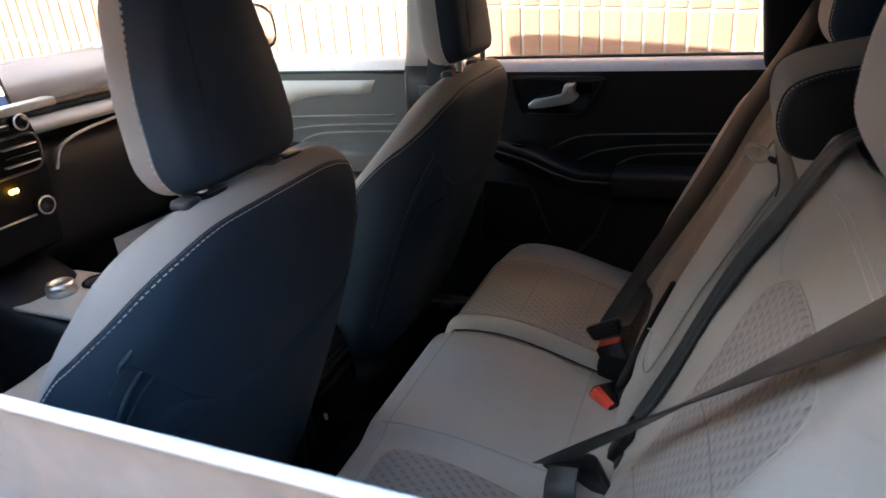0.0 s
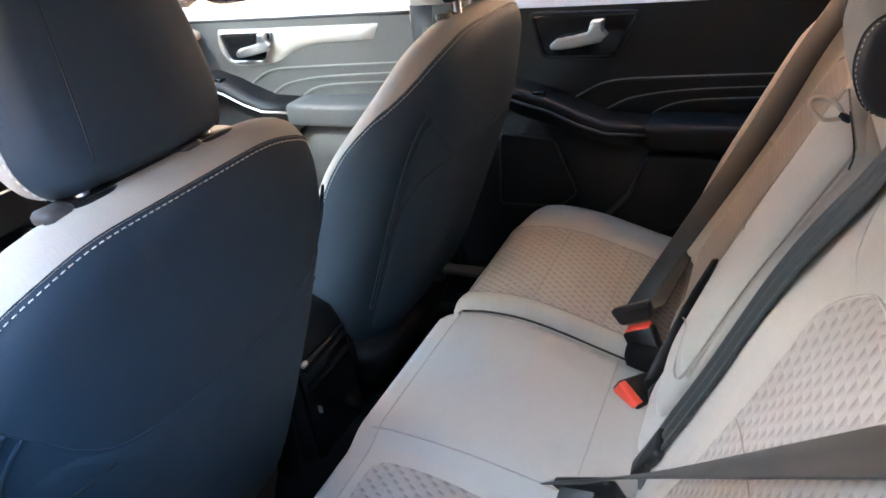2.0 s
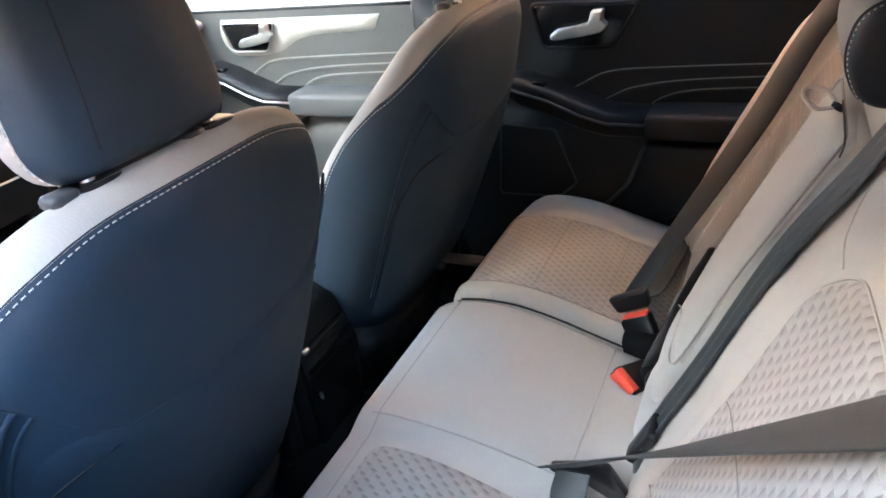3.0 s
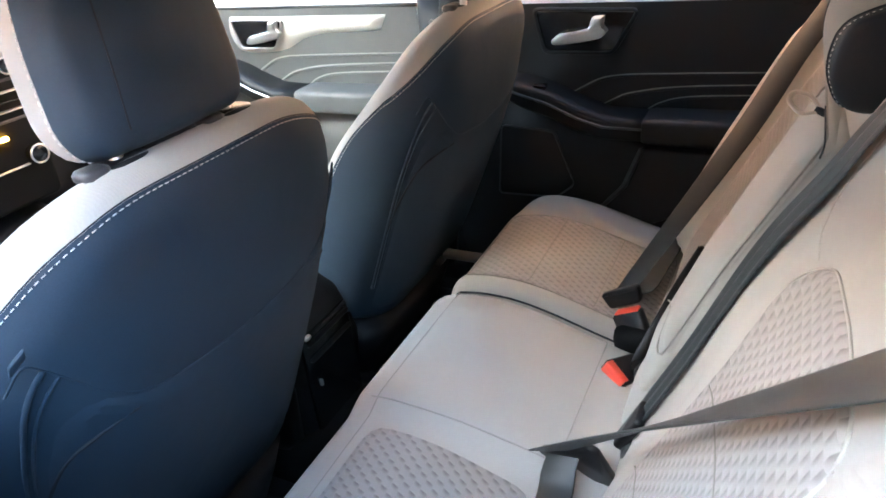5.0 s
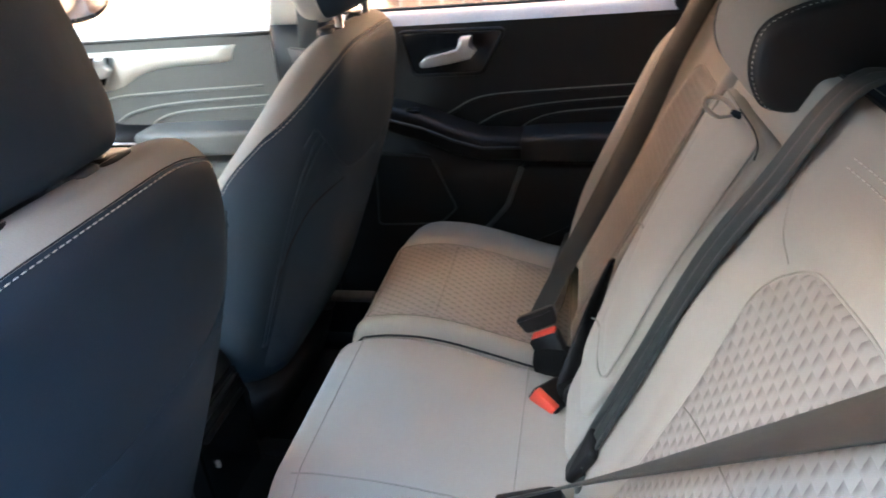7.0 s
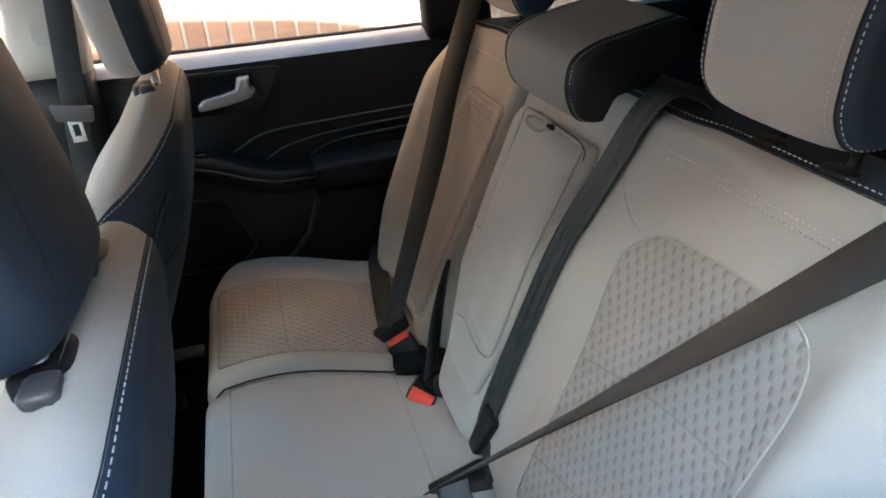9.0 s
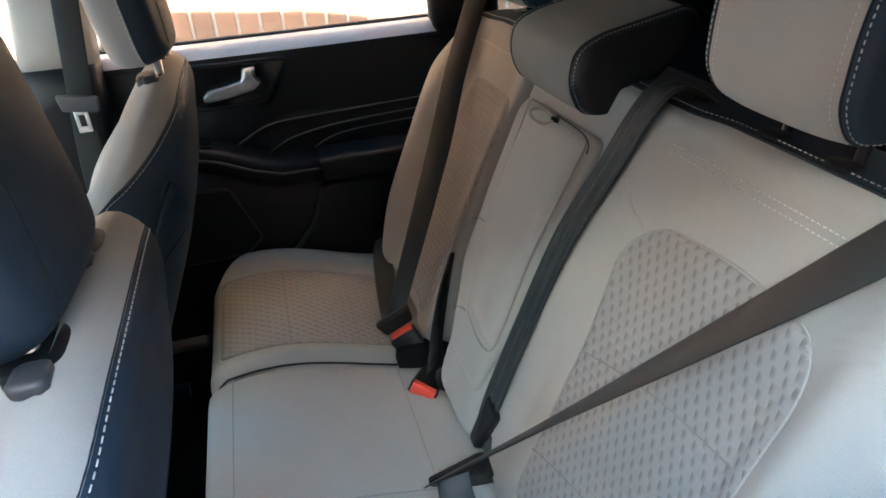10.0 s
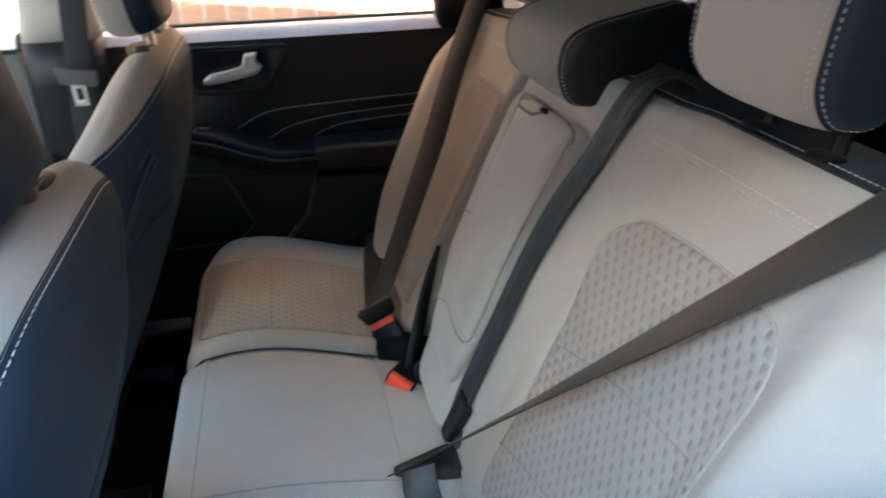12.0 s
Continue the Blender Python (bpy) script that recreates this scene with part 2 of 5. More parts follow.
def sheet(fn, nu, nv, loop_u=False, uv=None):
    """A grid of fn(u, v), u and v from 0 to 1."""
    bm = bmesh.new()
    rows = [[bm.verts.new(fn(i / nu, j / nv)) for i in range(nu if loop_u else nu + 1)] for j in range(nv + 1)]
    lay = bm.loops.layers.uv.new("UVMap") if uv else None
    for j in range(nv):
        for i in range(nu):
            k = (i + 1) % nu if loop_u else i + 1
            f = bm.faces.new((rows[j][i], rows[j][k], rows[j + 1][k], rows[j + 1][i]))
            if uv:
                for lp, (a, b) in zip(f.loops, ((i, j), (i + 1, j), (i + 1, j + 1), (i, j + 1))):
                    lp[lay].uv = uv(a / nu, b / nv)
    return bm


def weld(bm, d=1e-5):
    bmesh.ops.remove_doubles(bm, verts=bm.verts, dist=d)
    return bm


def sp(x, n):
    return math.copysign(abs(x) ** (2 / n), x)


def smoothed(points, n):
    """n + 1 points along a smooth curve through the points (centripetal weights left out)."""
    ps = [Vector(p) for p in points]
    ps = [ps[0] * 2 - ps[1], *ps, ps[-1] * 2 - ps[-2]]
    out = []
    spans = len(ps) - 3
    for i in range(n + 1):
        f = min(i / n * spans, spans - 1e-9)
        k, u = int(f), f - int(f)
        a, b, c, d = ps[k : k + 4]
        out.append(0.5 * ((2 * b) + (c - a) * u + (2 * a - 5 * b + 4 * c - d) * u * u + (3 * b - a - 3 * c + d) * u**3))
    return out


def tube_bm(points, r, sides=6, closed=False, bm=None):
    """A round rod along the points."""
    bm = bm or bmesh.new()
    ps = [Vector(p) for p in points]
    n = len(ps)
    rings = []
    up = Vector((0.13, 0.31, 0.94)).normalized()
    for i, p in enumerate(ps):
        a = ps[i - 1] if (i or closed) else p
        b = ps[(i + 1) % n] if (i < n - 1 or closed) else p
        d = (b - a).normalized() if (b - a).length > 1e-9 else Vector((1, 0, 0))
        s = d.cross(up)
        s = s.normalized() if s.length > 1e-4 else d.orthogonal().normalized()
        w = s.cross(d)
        rings.append([bm.verts.new(p + r * (math.cos(k * math.tau / sides) * s + math.sin(k * math.tau / sides) * w)) for k in range(sides)])
    for i in range(n if closed else n - 1):
        a, b = rings[i], rings[(i + 1) % n]
        for k in range(sides):
            bm.faces.new((a[k], a[(k + 1) % sides], b[(k + 1) % sides], b[k]))
    if not closed:
        bm.faces.new(rings[0])
        bm.faces.new(rings[-1][::-1])
    return bm


def stitch_bm(points, length=0.007, gap=0.004, r=0.0011, bm=None):
    """Separate short stitches along a line of points."""
    bm = bm or bmesh.new()
    ps = [Vector(p) for p in points]
    acc = [0.0]
    for a, b in zip(ps, ps[1:]):
        acc.append(acc[-1] + (b - a).length)

    def at(s):
        for i in range(len(ps) - 1):
            if s <= acc[i + 1]:
                f = (s - acc[i]) / max(acc[i + 1] - acc[i], 1e-9)
                return ps[i].lerp(ps[i + 1], f)
        return ps[-1]

    s = 0.0
    while s + length < acc[-1]:
        tube_bm([at(s), at(s + length * 0.5), at(s + length)], r, 5, bm=bm)
        s += length + gap
    return bm


def box_bm(lo, hi, bevel=0.004, seg=2, bm=None):
    bm = bm or bmesh.new()
    c, d = (Vector(lo) + Vector(hi)) / 2, Vector(hi) - Vector(lo)
    made = bmesh.ops.create_cube(bm, size=1.0, matrix=Matrix.Translation(c) @ Matrix.Diagonal((*d, 1)))
    if bevel:
        edges = list({e for v in made["verts"] for e in v.link_edges})
        bmesh.ops.bevel(bm, geom=edges, offset=bevel, segments=seg, affect="EDGES", profile=0.5)
    return bm


def plate_bm(outline, back, front, place, bevel=0.003, seg=2):
    """A plate with an outline of (a, b) points, from depth back to depth front; place(a, b, d) puts it in the world."""
    bm = bmesh.new()
    vs = [bm.verts.new((a, b, back)) for a, b in outline]
    f = bm.faces.new(vs)
    top = bmesh.ops.extrude_face_region(bm, geom=[f])
    tv = [v for v in top["geom"] if isinstance(v, bmesh.types.BMVert)]
    tf = [g for g in top["geom"] if isinstance(g, bmesh.types.BMFace)]
    for v in tv:
        v.co.z = front
    if bevel:
        edges = list({e for g in tf for e in g.edges})
        bmesh.ops.bevel(bm, geom=edges, offset=bevel, segments=seg, affect="EDGES", profile=0.5)
    for v in bm.verts:
        v.co = Vector(place(*v.co))
    return bm


def rounded(outline, r, n=5):
    """The outline with its corners cut to arcs."""
    out = []
    ps = [Vector(p) for p in outline]
    for i, p in enumerate(ps):
        a, b = ps[i - 1] - p, ps[(i + 1) % len(ps)] - p
        k = min(r, a.length * 0.45, b.length * 0.45)
        s, e = p + a.normalized() * k, p + b.normalized() * k
        for j in range(n + 1):
            u = j / n
            out.append(tuple(s * (1 - u) ** 2 + p * 2 * u * (1 - u) + e * u * u))
    return out


class Pillow:
    """A padded body: a closed outline (p, q), a back face, a rounded edge and a front face. place(p, q, d) puts it in the world."""

    def __init__(self, outline, half, edge, place, bulge_back=0.01, bulge_front=0.01, n=2.6, front=None):
        self.o = [Vector(p) for p in outline]
        self.c = sum(self.o, Vector((0, 0))) / len(self.o)
        self.half, self.edge, self.place, self.bb, self.bf, self.n, self.front = half, edge, place, bulge_back, bulge_front, n, front
        self.r = sum((p - self.c).length for p in self.o) / len(self.o)

    def local(self, th, r):
        """th: 0 to 1 round the outline; r: 0 back centre, 0.35 back edge, 0.65 front edge, 1 front centre."""
        f = (th % 1.0) * len(self.o)
        i = int(f) % len(self.o)
        o = self.o[i].lerp(self.o[(i + 1) % len(self.o)], f - int(f)) - self.c
        k0 = 1 - self.edge / self.r
        if r < 0.35:
            k = k0 * r / 0.35
            d = -self.half - self.bb * (1 - (k / k0) ** 2)
        elif r > 0.65:
            k = k0 * (1 - r) / 0.35
            d = self.half + self.bf * (1 - (k / k0) ** 2)
        else:
            a = (r - 0.35) / 0.3 * math.pi
            k = k0 + (1 - k0) * sp(math.sin(a), self.n)
            d = -self.half * sp(math.cos(a), self.n)
        p = self.c + o * k
        return p.x, p.y, d

    def at(self, th, r, out=0.0):
        P = Vector(self.place(*self.local(th, r)))
        if out:
            e = 1e-3
            a = Vector(self.place(*self.local(th + e, r))) - Vector(self.place(*self.local(th - e, r)))
            b = Vector(self.place(*self.local(th, min(r + e, 0.999)))) - Vector(self.place(*self.local(th, max(r - e, 0.001))))
            nrm = a.cross(b)
            mid = Vector(self.place(self.c.x, self.c.y, 0.0))
            if nrm.length > 1e-12:
                nrm.normalize()
                if nrm.dot(P - mid) < 0:
                    nrm = -nrm
                P = P + nrm * out
        return P

    def skin(self, r0, r1, nu=72, nv=24, out=0.0, uv=False):
        fn = lambda u, v: self.at(u, r0 + (r1 - r0) * v, out)  # noqa: E731
        tex = (lambda u, v: self.local(u, r0 + (r1 - r0) * v)[:2]) if uv else None
        return weld(sheet(fn, nu, nv, True, tex))

    def ring(self, r, out=0.0, t0=0.0, t1=1.0, n=120):
        return [self.at(t0 + (t1 - t0) * i / n, r, out) for i in range(n + 1)]

    def find(self, p, q, front=True):
        """The surface point over (p, q) on the front or back face, as (th, r)."""
        t = Vector((p, q)) - self.c
        best = (9, 0, 0)
        for i in range(240):
            u = i / 240
            f = u * len(self.o)
            o = self.o[int(f) % len(self.o)].lerp(self.o[(int(f) + 1) % len(self.o)], f - int(f)) - self.c
            if o.length < 1e-9:
                continue
            c = t.normalized().dot(o.normalized()) if t.length > 1e-9 else 1
            if 1 - c < best[0]:
                best = (1 - c, u, t.length / o.length)
        k0 = 1 - self.edge / self.r
        k = min(best[2] / k0, 0.999)
        return best[1], (1 - 0.35 * k if front else 0.35 * k)

    def face_line(self, pts, out=0.0, n=60, front=True):
        """A smooth line over the front or back face through points (p, q)."""
        res = []
        for v in smoothed([(a, b, 0) for a, b in pts], n):
            P, N = self.face_at(v.x, v.y, front)
            res.append(P + N * out)
        return res

    def depth(self, p, q, front=True):
        th, r = self.find(p, q, front)
        return self.local(th, r)[2]

    def face_at(self, p, q, front=True):
        d = self.depth(p, q, front)
        e = 0.002
        P = Vector(self.place(p, q, d))
        a = Vector(self.place(p + e, q, d)) - Vector(self.place(p - e, q, d))
        b = Vector(self.place(p, q + e, d)) - Vector(self.place(p, q - e, d))
        N = a.cross(b).normalized()
        out_way = Vector(self.place(p, q, d + (0.01 if front else -0.01))) - P
        return P, (N if N.dot(out_way) > 0 else -N)

    def patch(self, outline, out=0.003, rings=14, edge=0.006, front=True):
        """A raised panel on a face, bounded by the outline of (p, q)."""
        o = [Vector(p) for p in outline]
        c = sum(o, Vector((0, 0))) / len(o)
        bm = bmesh.new()
        lay = bm.loops.layers.uv.new("UVMap")
        rows, uvs = [], []
        for j in range(rings + 1):
            k = 1 - j / rings
            row, ur = [], []
            lift = out if j else -0.002
            kk = 1.0 if j == 0 else k if j > 1 else 1 - edge / 0.2
            for p in o:
                s = c + (p - c) * kk
                P, N = self.face_at(s.x, s.y, front)
                row.append(bm.verts.new(P + N * lift))
                ur.append((s.x, s.y))
            rows.append(row)
            uvs.append(ur)
        m = len(o)
        for j in range(rings):
            for i in range(m):
                n = (i + 1) % m
                f = bm.faces.new((rows[j][i], rows[j][n], rows[j + 1][n], rows[j + 1][i]))
                for lp, w in zip(f.loops, (uvs[j][i], uvs[j][n], uvs[j + 1][n], uvs[j + 1][i])):
                    lp[lay].uv = w
        return weld(bm)

    def puff(self, outline, out, rings=16, power=6.0, front=True):
        """A stuffed panel on a face: high in the middle, rolling down to the face at its outline."""
        o = [Vector(p) for p in outline]
        c = sum(o, Vector((0, 0))) / len(o)
        bm = bmesh.new()
        rows = []
        for j in range(rings + 1):
            k = 1 - (j / rings) ** 2
            lift = -0.002 + (out + 0.002) * math.sqrt(max(1 - k**power, 0.0))
            row = []
            for p in o:
                s = c + (p - c) * k
                P, N = self.face_at(s.x, s.y, front)
                row.append(bm.verts.new(P + N * lift))
            rows.append(row)
        for a, b in zip(rows, rows[1:]):
            for i in range(len(o)):
                n = (i + 1) % len(o)
                bm.faces.new((a[i], a[n], b[n], b[i]))
        return weld(bm)


def loft_bm(rings):
    """Closed rings of equal count joined in order, with capped ends."""
    bm = bmesh.new()
    rows = [[bm.verts.new(p) for p in r] for r in rings]
    n = len(rows[0])
    for a, b in zip(rows, rows[1:]):
        for i in range(n):
            bm.faces.new((a[i], a[(i + 1) % n], b[(i + 1) % n], b[i]))
    bm.faces.new(rows[0])
    bm.faces.new(rows[-1][::-1])
    return bm


def oval(c, a, b, ha, hb, n=3.0, sides=20):
    """A superellipse ring round c in the directions a and b."""
    c, a, b = Vector(c), Vector(a), Vector(b)
    return [c + a * (ha * sp(math.cos(k * math.tau / sides), n)) + b * (hb * sp(math.sin(k * math.tau / sides), n)) for k in range(sides)]


def resample(outline, n=120):
    ps = [Vector(p) for p in outline]
    ps.append(ps[0])
    acc = [0.0]
    for a, b in zip(ps, ps[1:]):
        acc.append(acc[-1] + (b - a).length)
    out, i = [], 0
    for k in range(n):
        s = acc[-1] * k / n
        while acc[i + 1] < s:
            i += 1
        out.append(tuple(ps[i].lerp(ps[i + 1], (s - acc[i]) / max(acc[i + 1] - acc[i], 1e-9))))
    return out


def soft_outline(points, r, n=120):
    return resample(rounded(points, r, 8), n)


def ease(x, a, b):
    t = max(0.0, min(1.0, (x - a) / (b - a)))
    return t * t * (3 - 2 * t)


def post_bm(bm, x, y, z0, z1, r=0.006, lean=0.0):
    return tube_bm([(x, y, z0), (x + lean * (z1 - z0), y, z1)], r, 10, bm=bm)


# ---- ground, wall and car shell ----
ground = part("ground", sheet(lambda u, v: (-60 + 120 * u, -60 + 120 * v, 0.02 * math.sin(u * 40) * math.sin(v * 37) - 0.02), 60, 60), PAVING)
tagged(ground, "grey weathered concrete paving beside the parked car", "ground", kind="structure")

SLOPE = math.tan(radians(-3.4))
WALL_Y, BW, BH, JOINT = 1.75, 0.078, 0.225, 0.011
wall = part("wall_north", box_bm((-7, WALL_Y + 0.008, -0.5), (7, WALL_Y + 0.25, 5.8), 0), MORTAR, smooth=False)
tagged(wall, "tan brick wall of upright bricks with pale mortar joints", "brick wall", kind="structure")
# Unseen mass with a top slab, added to block sun and low sky.
south_blocker = part("blocker_south", box_bm((-15.0, -5.6, -0.1), (12.0, -2.75, 2.72), 0.03), BLOCKER, smooth=False)
tagged(south_blocker, "unseen pale block added to keep sun and low sky out of the car", "house wall", kind="structure")
part("roof", box_bm((-15.3, -5.8, 2.72), (12.3, -2.6, 2.92), 0.03), BLOCKER, south_blocker, smooth=False)
# Unseen walls added round the car; the tall west one blocks skylight from ahead.
for name, lo, hi in (("wall_yard", (-16, -14.3, -0.1), (22, -14.0, 2.6)), ("wall_west", (-12.3, -14.0, -0.1), (-12.0, 10, 9.0)), ("wall_east", (9.0, -14.0, -0.1), (9.3, 10, 4.2))):
    tagged(part(name, box_bm(lo, hi, 0.03), PAVING, smooth=False), "grey wall added out of view round the car", "wall", kind="structure")

# Added out of view: holds low skylight off the windscreen and rear seats.
front_blocker = part("blocker_front", box_bm((-6.4, -3.0, -0.1), (-6.0, 1.7, 3.3), 0.03), PAVING, smooth=False)
tagged(front_blocker, "unseen grey block added to cut the light through the windscreen", "garage wall", kind="structure")


def brick_mesh():
    bm = box_bm((-(BW - JOINT) / 2, 0, -(BH - JOINT) / 2), ((BW - JOINT) / 2, 0.05, (BH - JOINT) / 2), 0.003, 1)
    me = bpy.data.meshes.new("brick")
    bm.to_mesh(me)
    bm.free()
    me.materials.append(BRICK)
    return me


# ---- front seats ----
def front_seat(y, rest_at, wing_out):
    seat = thing("front_seat", "front seat with light grey cloth, navy vinyl back and white stitching", "car seat", "front seats", at=(0, y, 0))
    U, F = Vector((0.399, 0, 0.917)), Vector((-0.917, 0, 0.399))
    base = Vector((-0.059, 0, 0.62))

    def place(p, q, d):
        wing = ease(abs(p), 0.12, 0.25)
        f = ease(d, -0.06, 0.06)
        q -= 0.4 * max(d, 0) * ease(q, 0.45, 0.66)
        d = (d if d < 0 else d * 0.72) + f * wing_out * wing * ease(q, 0.62, 0.3) + (1 - f) * (0.03 * wing * wing - 0.03 * (1 - min(1, abs(p) / 0.27) ** 4) * ease(q, 0.66, 0.48))
        thin = 1 - 0.25 * ease(q, 0.35, 0.68)
        return base + U * q + F * (d * thin - 0.012 * (1 - thin) * 4) + Vector((0, p, 0))

    half_out = [(0.265, 0.0), (0.276, 0.2), (0.264, 0.42), (0.236, 0.55), (0.198, 0.632), (0.12, 0.661)]
    outl = soft_outline(half_out + [(-a, b) for a, b in half_out[::-1]], 0.06, 144)
    back = Pillow(outl, 0.065, 0.05, place, 0.012, -0.02, 2.4)

    def edge(th):
        q = back.local(th, 0.5)[1]
        return 0.44 + 0.108 * ease(q, 0.64, 0.42) + 0.12 * ease(q, 0.12, 0.0)

    part("back_panel", weld(sheet(lambda u, v: back.at(u, edge(u) * v), 132, 26, True)), NAVY, seat, "navy vinyl back panel")
    cover = part("backrest", weld(sheet(lambda u, v: back.at(u, edge(u) + (1 - edge(u)) * v), 132, 34, True)), CLOTH, seat, "light grey cloth backrest")
    part("seam", tube_bm([back.at(k / 150, edge(k / 150) + 0.002, -0.0003) for k in range(150)], 0.0008, 6, True), DARKSEAM, cover)
    part("stitching", stitch_bm([back.at(k / 300, edge(k / 300) - 0.008, 0.0005) for k in range(301)], 0.0042, 0.003, 0.00055), THREAD, seat, "white thread stitching")
    # map pocket on the back: its top seam, the piped sides and a loose fold
    pocket = [(-0.222, 0.05), (-0.224, 0.40), (-0.212, 0.47), (-0.185, 0.495), (-0.13, 0.464), (0.0, 0.45)]
    pocket += [(-a, b) for a, b in pocket[-2::-1]]
    part("map_pocket", back.patch(resample(rounded(pocket, 0.02), 90), 0.0012, 10, front=False), NAVY, seat, "navy vinyl map pocket")
    hem = [(-0.236, 0.52), (-0.222, 0.546), (-0.21, 0.54), (-0.188, 0.515), (-0.168, 0.492), (-0.12, 0.464), (0.0, 0.45)]
    part("pocket_hem", tube_bm(smoothed(back.face_line(hem + [(-a, b) for a, b in hem[-2::-1]], 0.0, 60, False), 90), 0.0012, 6), NAVY, seat)
    for s in (-1, 1):
        line = [(s * 0.209, 0.539), (s * 0.219, 0.52), (s * 0.227, 0.49), (s * 0.231, 0.45), (s * 0.234, 0.38), (s * 0.232, 0.25), (s * 0.228, 0.12)]
        part("pocket_piping", tube_bm(smoothed(back.face_line(line, 0.0004, 40, False), 60), 0.0026, 8), NAVY, seat)
        line = [(s * 0.2, 0.528), (s * 0.211, 0.508), (s * 0.2195, 0.48), (s * 0.225, 0.44), (s * 0.228, 0.38), (s * 0.227, 0.25), (s * 0.223, 0.12)]
        part("pocket_piping", tube_bm(smoothed(back.face_line(line, 0.0002, 40, False), 60), 0.0018, 8), NAVY, seat)
        ths = [min((abs(o.y - q) + (9 if o.x * s < 0.05 else 0), i) for i, o in enumerate(back.o))[1] / len(back.o) for q in (0.54, 0.49, 0.42, 0.34, 0.25)]
        line = smoothed([back.at(th, r) for th, r in zip(ths, (0.25, 0.30, 0.33, 0.345, 0.35))], 30)
        part("panel_seam", tube_bm(line, 0.002, 6), DARKSEAM, seat)
    if y < 0:
        P, N = back.face_at(-0.224, 0.556, False)
        part("pocket_tab", plate_bm(rounded([(-0.009, -0.006), (0.011, -0.005), (0.01, 0.006), (-0.008, 0.005)], 0.002), 0.0, 0.004, lambda a, b, d: P + Vector((0.3, 0.75, 0.5)) * a + U * b + N * d, 0.0015), NAVY, seat, "small navy fabric tab")
    # cushion
    coutl = soft_outline([(-0.24, 0), (0.24, 0), (0.26, 0.3), (0.235, 0.52), (-0.235, 0.52), (-0.26, 0.3)], 0.08, 120)

    def cplace(p, q, d):
        w = ease(abs(p), 0.14, 0.25)
        return Vector((-0.09 - q, p, 0.58 + 0.08 * q + d + 0.03 * w * ease(d, 0, 0.07)))

    cush = Pillow(coutl, 0.075, 0.05, cplace, 0, -0.005, 2.6)
    for s in (-1, 1):
        part("side_shield", loft_bm([oval((-0.27, s * 0.255, z), (1, 0, 0), (0, 1, 0), a, b, 5, 28) for z, a, b in ((0.44, 0.2, 0.012), (0.5, 0.26, 0.018), (0.62, 0.27, 0.018), (0.655, 0.262, 0.012))]), BLACK, seat, "black plastic side shield")
    part("cushion", cush.skin(0.2, 1.0, 96, 30), CLOTH, seat, "light grey cloth seat cushion")
    part("seat_base", loft_bm([oval((-0.23, 0, z), (1, 0, 0), (0, 1, 0), a, b, 5, 28) for z, a, b in ((0.42, 0.2, 0.2), (0.5, 0.235, 0.215), (0.57, 0.26, 0.23))]), BLACK, seat)
    for s in (-1, 1):
        part("rail", box_bm((-0.45, s * 0.19 - 0.02, 0.40), (0.06, s * 0.19 + 0.02, 0.43), 0.004), BLACK, seat)
    if y > 0:
        bm = box_bm((0.062, 0.035, 0.634), (0.155, 0.066, 0.647), 0.004)
        box_bm((0.04, 0.02, 0.622), (0.066, 0.05, 0.633), 0.004, bm=bm)
        cover = part("rail_end_cover", bm, SATIN, seat, "dark grey rail bracket")
        part("bracket_foot", box_bm((0.12, 0.042, 0.405), (0.14, 0.06, 0.636), 0.004), CARPET, cover)
    # headrest
    HU = Vector((-0.13, 0, 0.991))
    HF = Vector((-0.991, 0, -0.13))
    hb = Vector((rest_at[0] + 0.013, 0, rest_at[1]))

    def hplace(p, q, d):
        return hb + HU * q + HF * (d + (0.02 * (abs(p) / 0.13) ** 2 if d < 0 else 0.0)) + Vector((0, p, 0))

    houtl = soft_outline([(0.09, 0), (0.106, 0.03), (0.1, 0.11), (0.076, 0.205), (0.05, 0.225), (-0.05, 0.225), (-0.076, 0.205), (-0.1, 0.11), (-0.106, 0.03), (-0.09, 0)], 0.03, 120)
    head = Pillow(houtl, 0.046, 0.032, hplace, 0.006, 0.016, 3.0)
    rest = part("headrest", head.skin(0.0, 0.5, 108, 30), NAVY, seat, "navy vinyl headrest shell")
    part("headrest_front", head.skin(0.5, 1.0, 108, 26), CLOTH, rest, "light grey cloth front")
    part("headrest_stitching", stitch_bm(head.ring(0.49, 0.0006, n=240), 0.0038, 0.0035, 0.0007), THREAD, rest)
    part("headrest_seam", tube_bm(head.face_line([(-0.064, 0.022), (-0.061, 0.06), (-0.053, 0.14), (-0.044, 0.218)], -0.0002, 40, False), 0.0009, 6), DARKSEAM, rest)
    for s in (-1, 1):
        part("headrest_post", post_bm(None, hb.x + 0.015, s * 0.071, 1.12, 1.26, 0.0065, 0.0), CHROME, rest)
        collar = part("guide_collar", loft_bm([oval((0.201, s * 0.071, z), (1, 0, 0.0), (0, 1, 0), a, b, 3.0, 28) for z, a, b in ((1.16, 0.02, 0.028), (1.2165, 0.02, 0.028), (1.220, 0.018, 0.026), (1.2205, 0.004, 0.006))]), PLASTIC, rest, "black plastic guide collar")
        part("release_tab", loft_bm([oval((0.206, s * 0.071 + dy, 1.2195), (1, 0, 0), (0, 0, 1), a, b, 3.4, 20) for dy, a, b in ((-0.02, 0.009, 0.004), (-0.025, 0.011, 0.0055), (-0.041, 0.0115, 0.006), (-0.046, 0.008, 0.004))]), SATIN, collar, "grey plastic release tab")
    return seat


front_seat(-0.356, (0.170, 1.218), 0.008)
front_seat(0.364, (0.188, 1.234), 0.045)

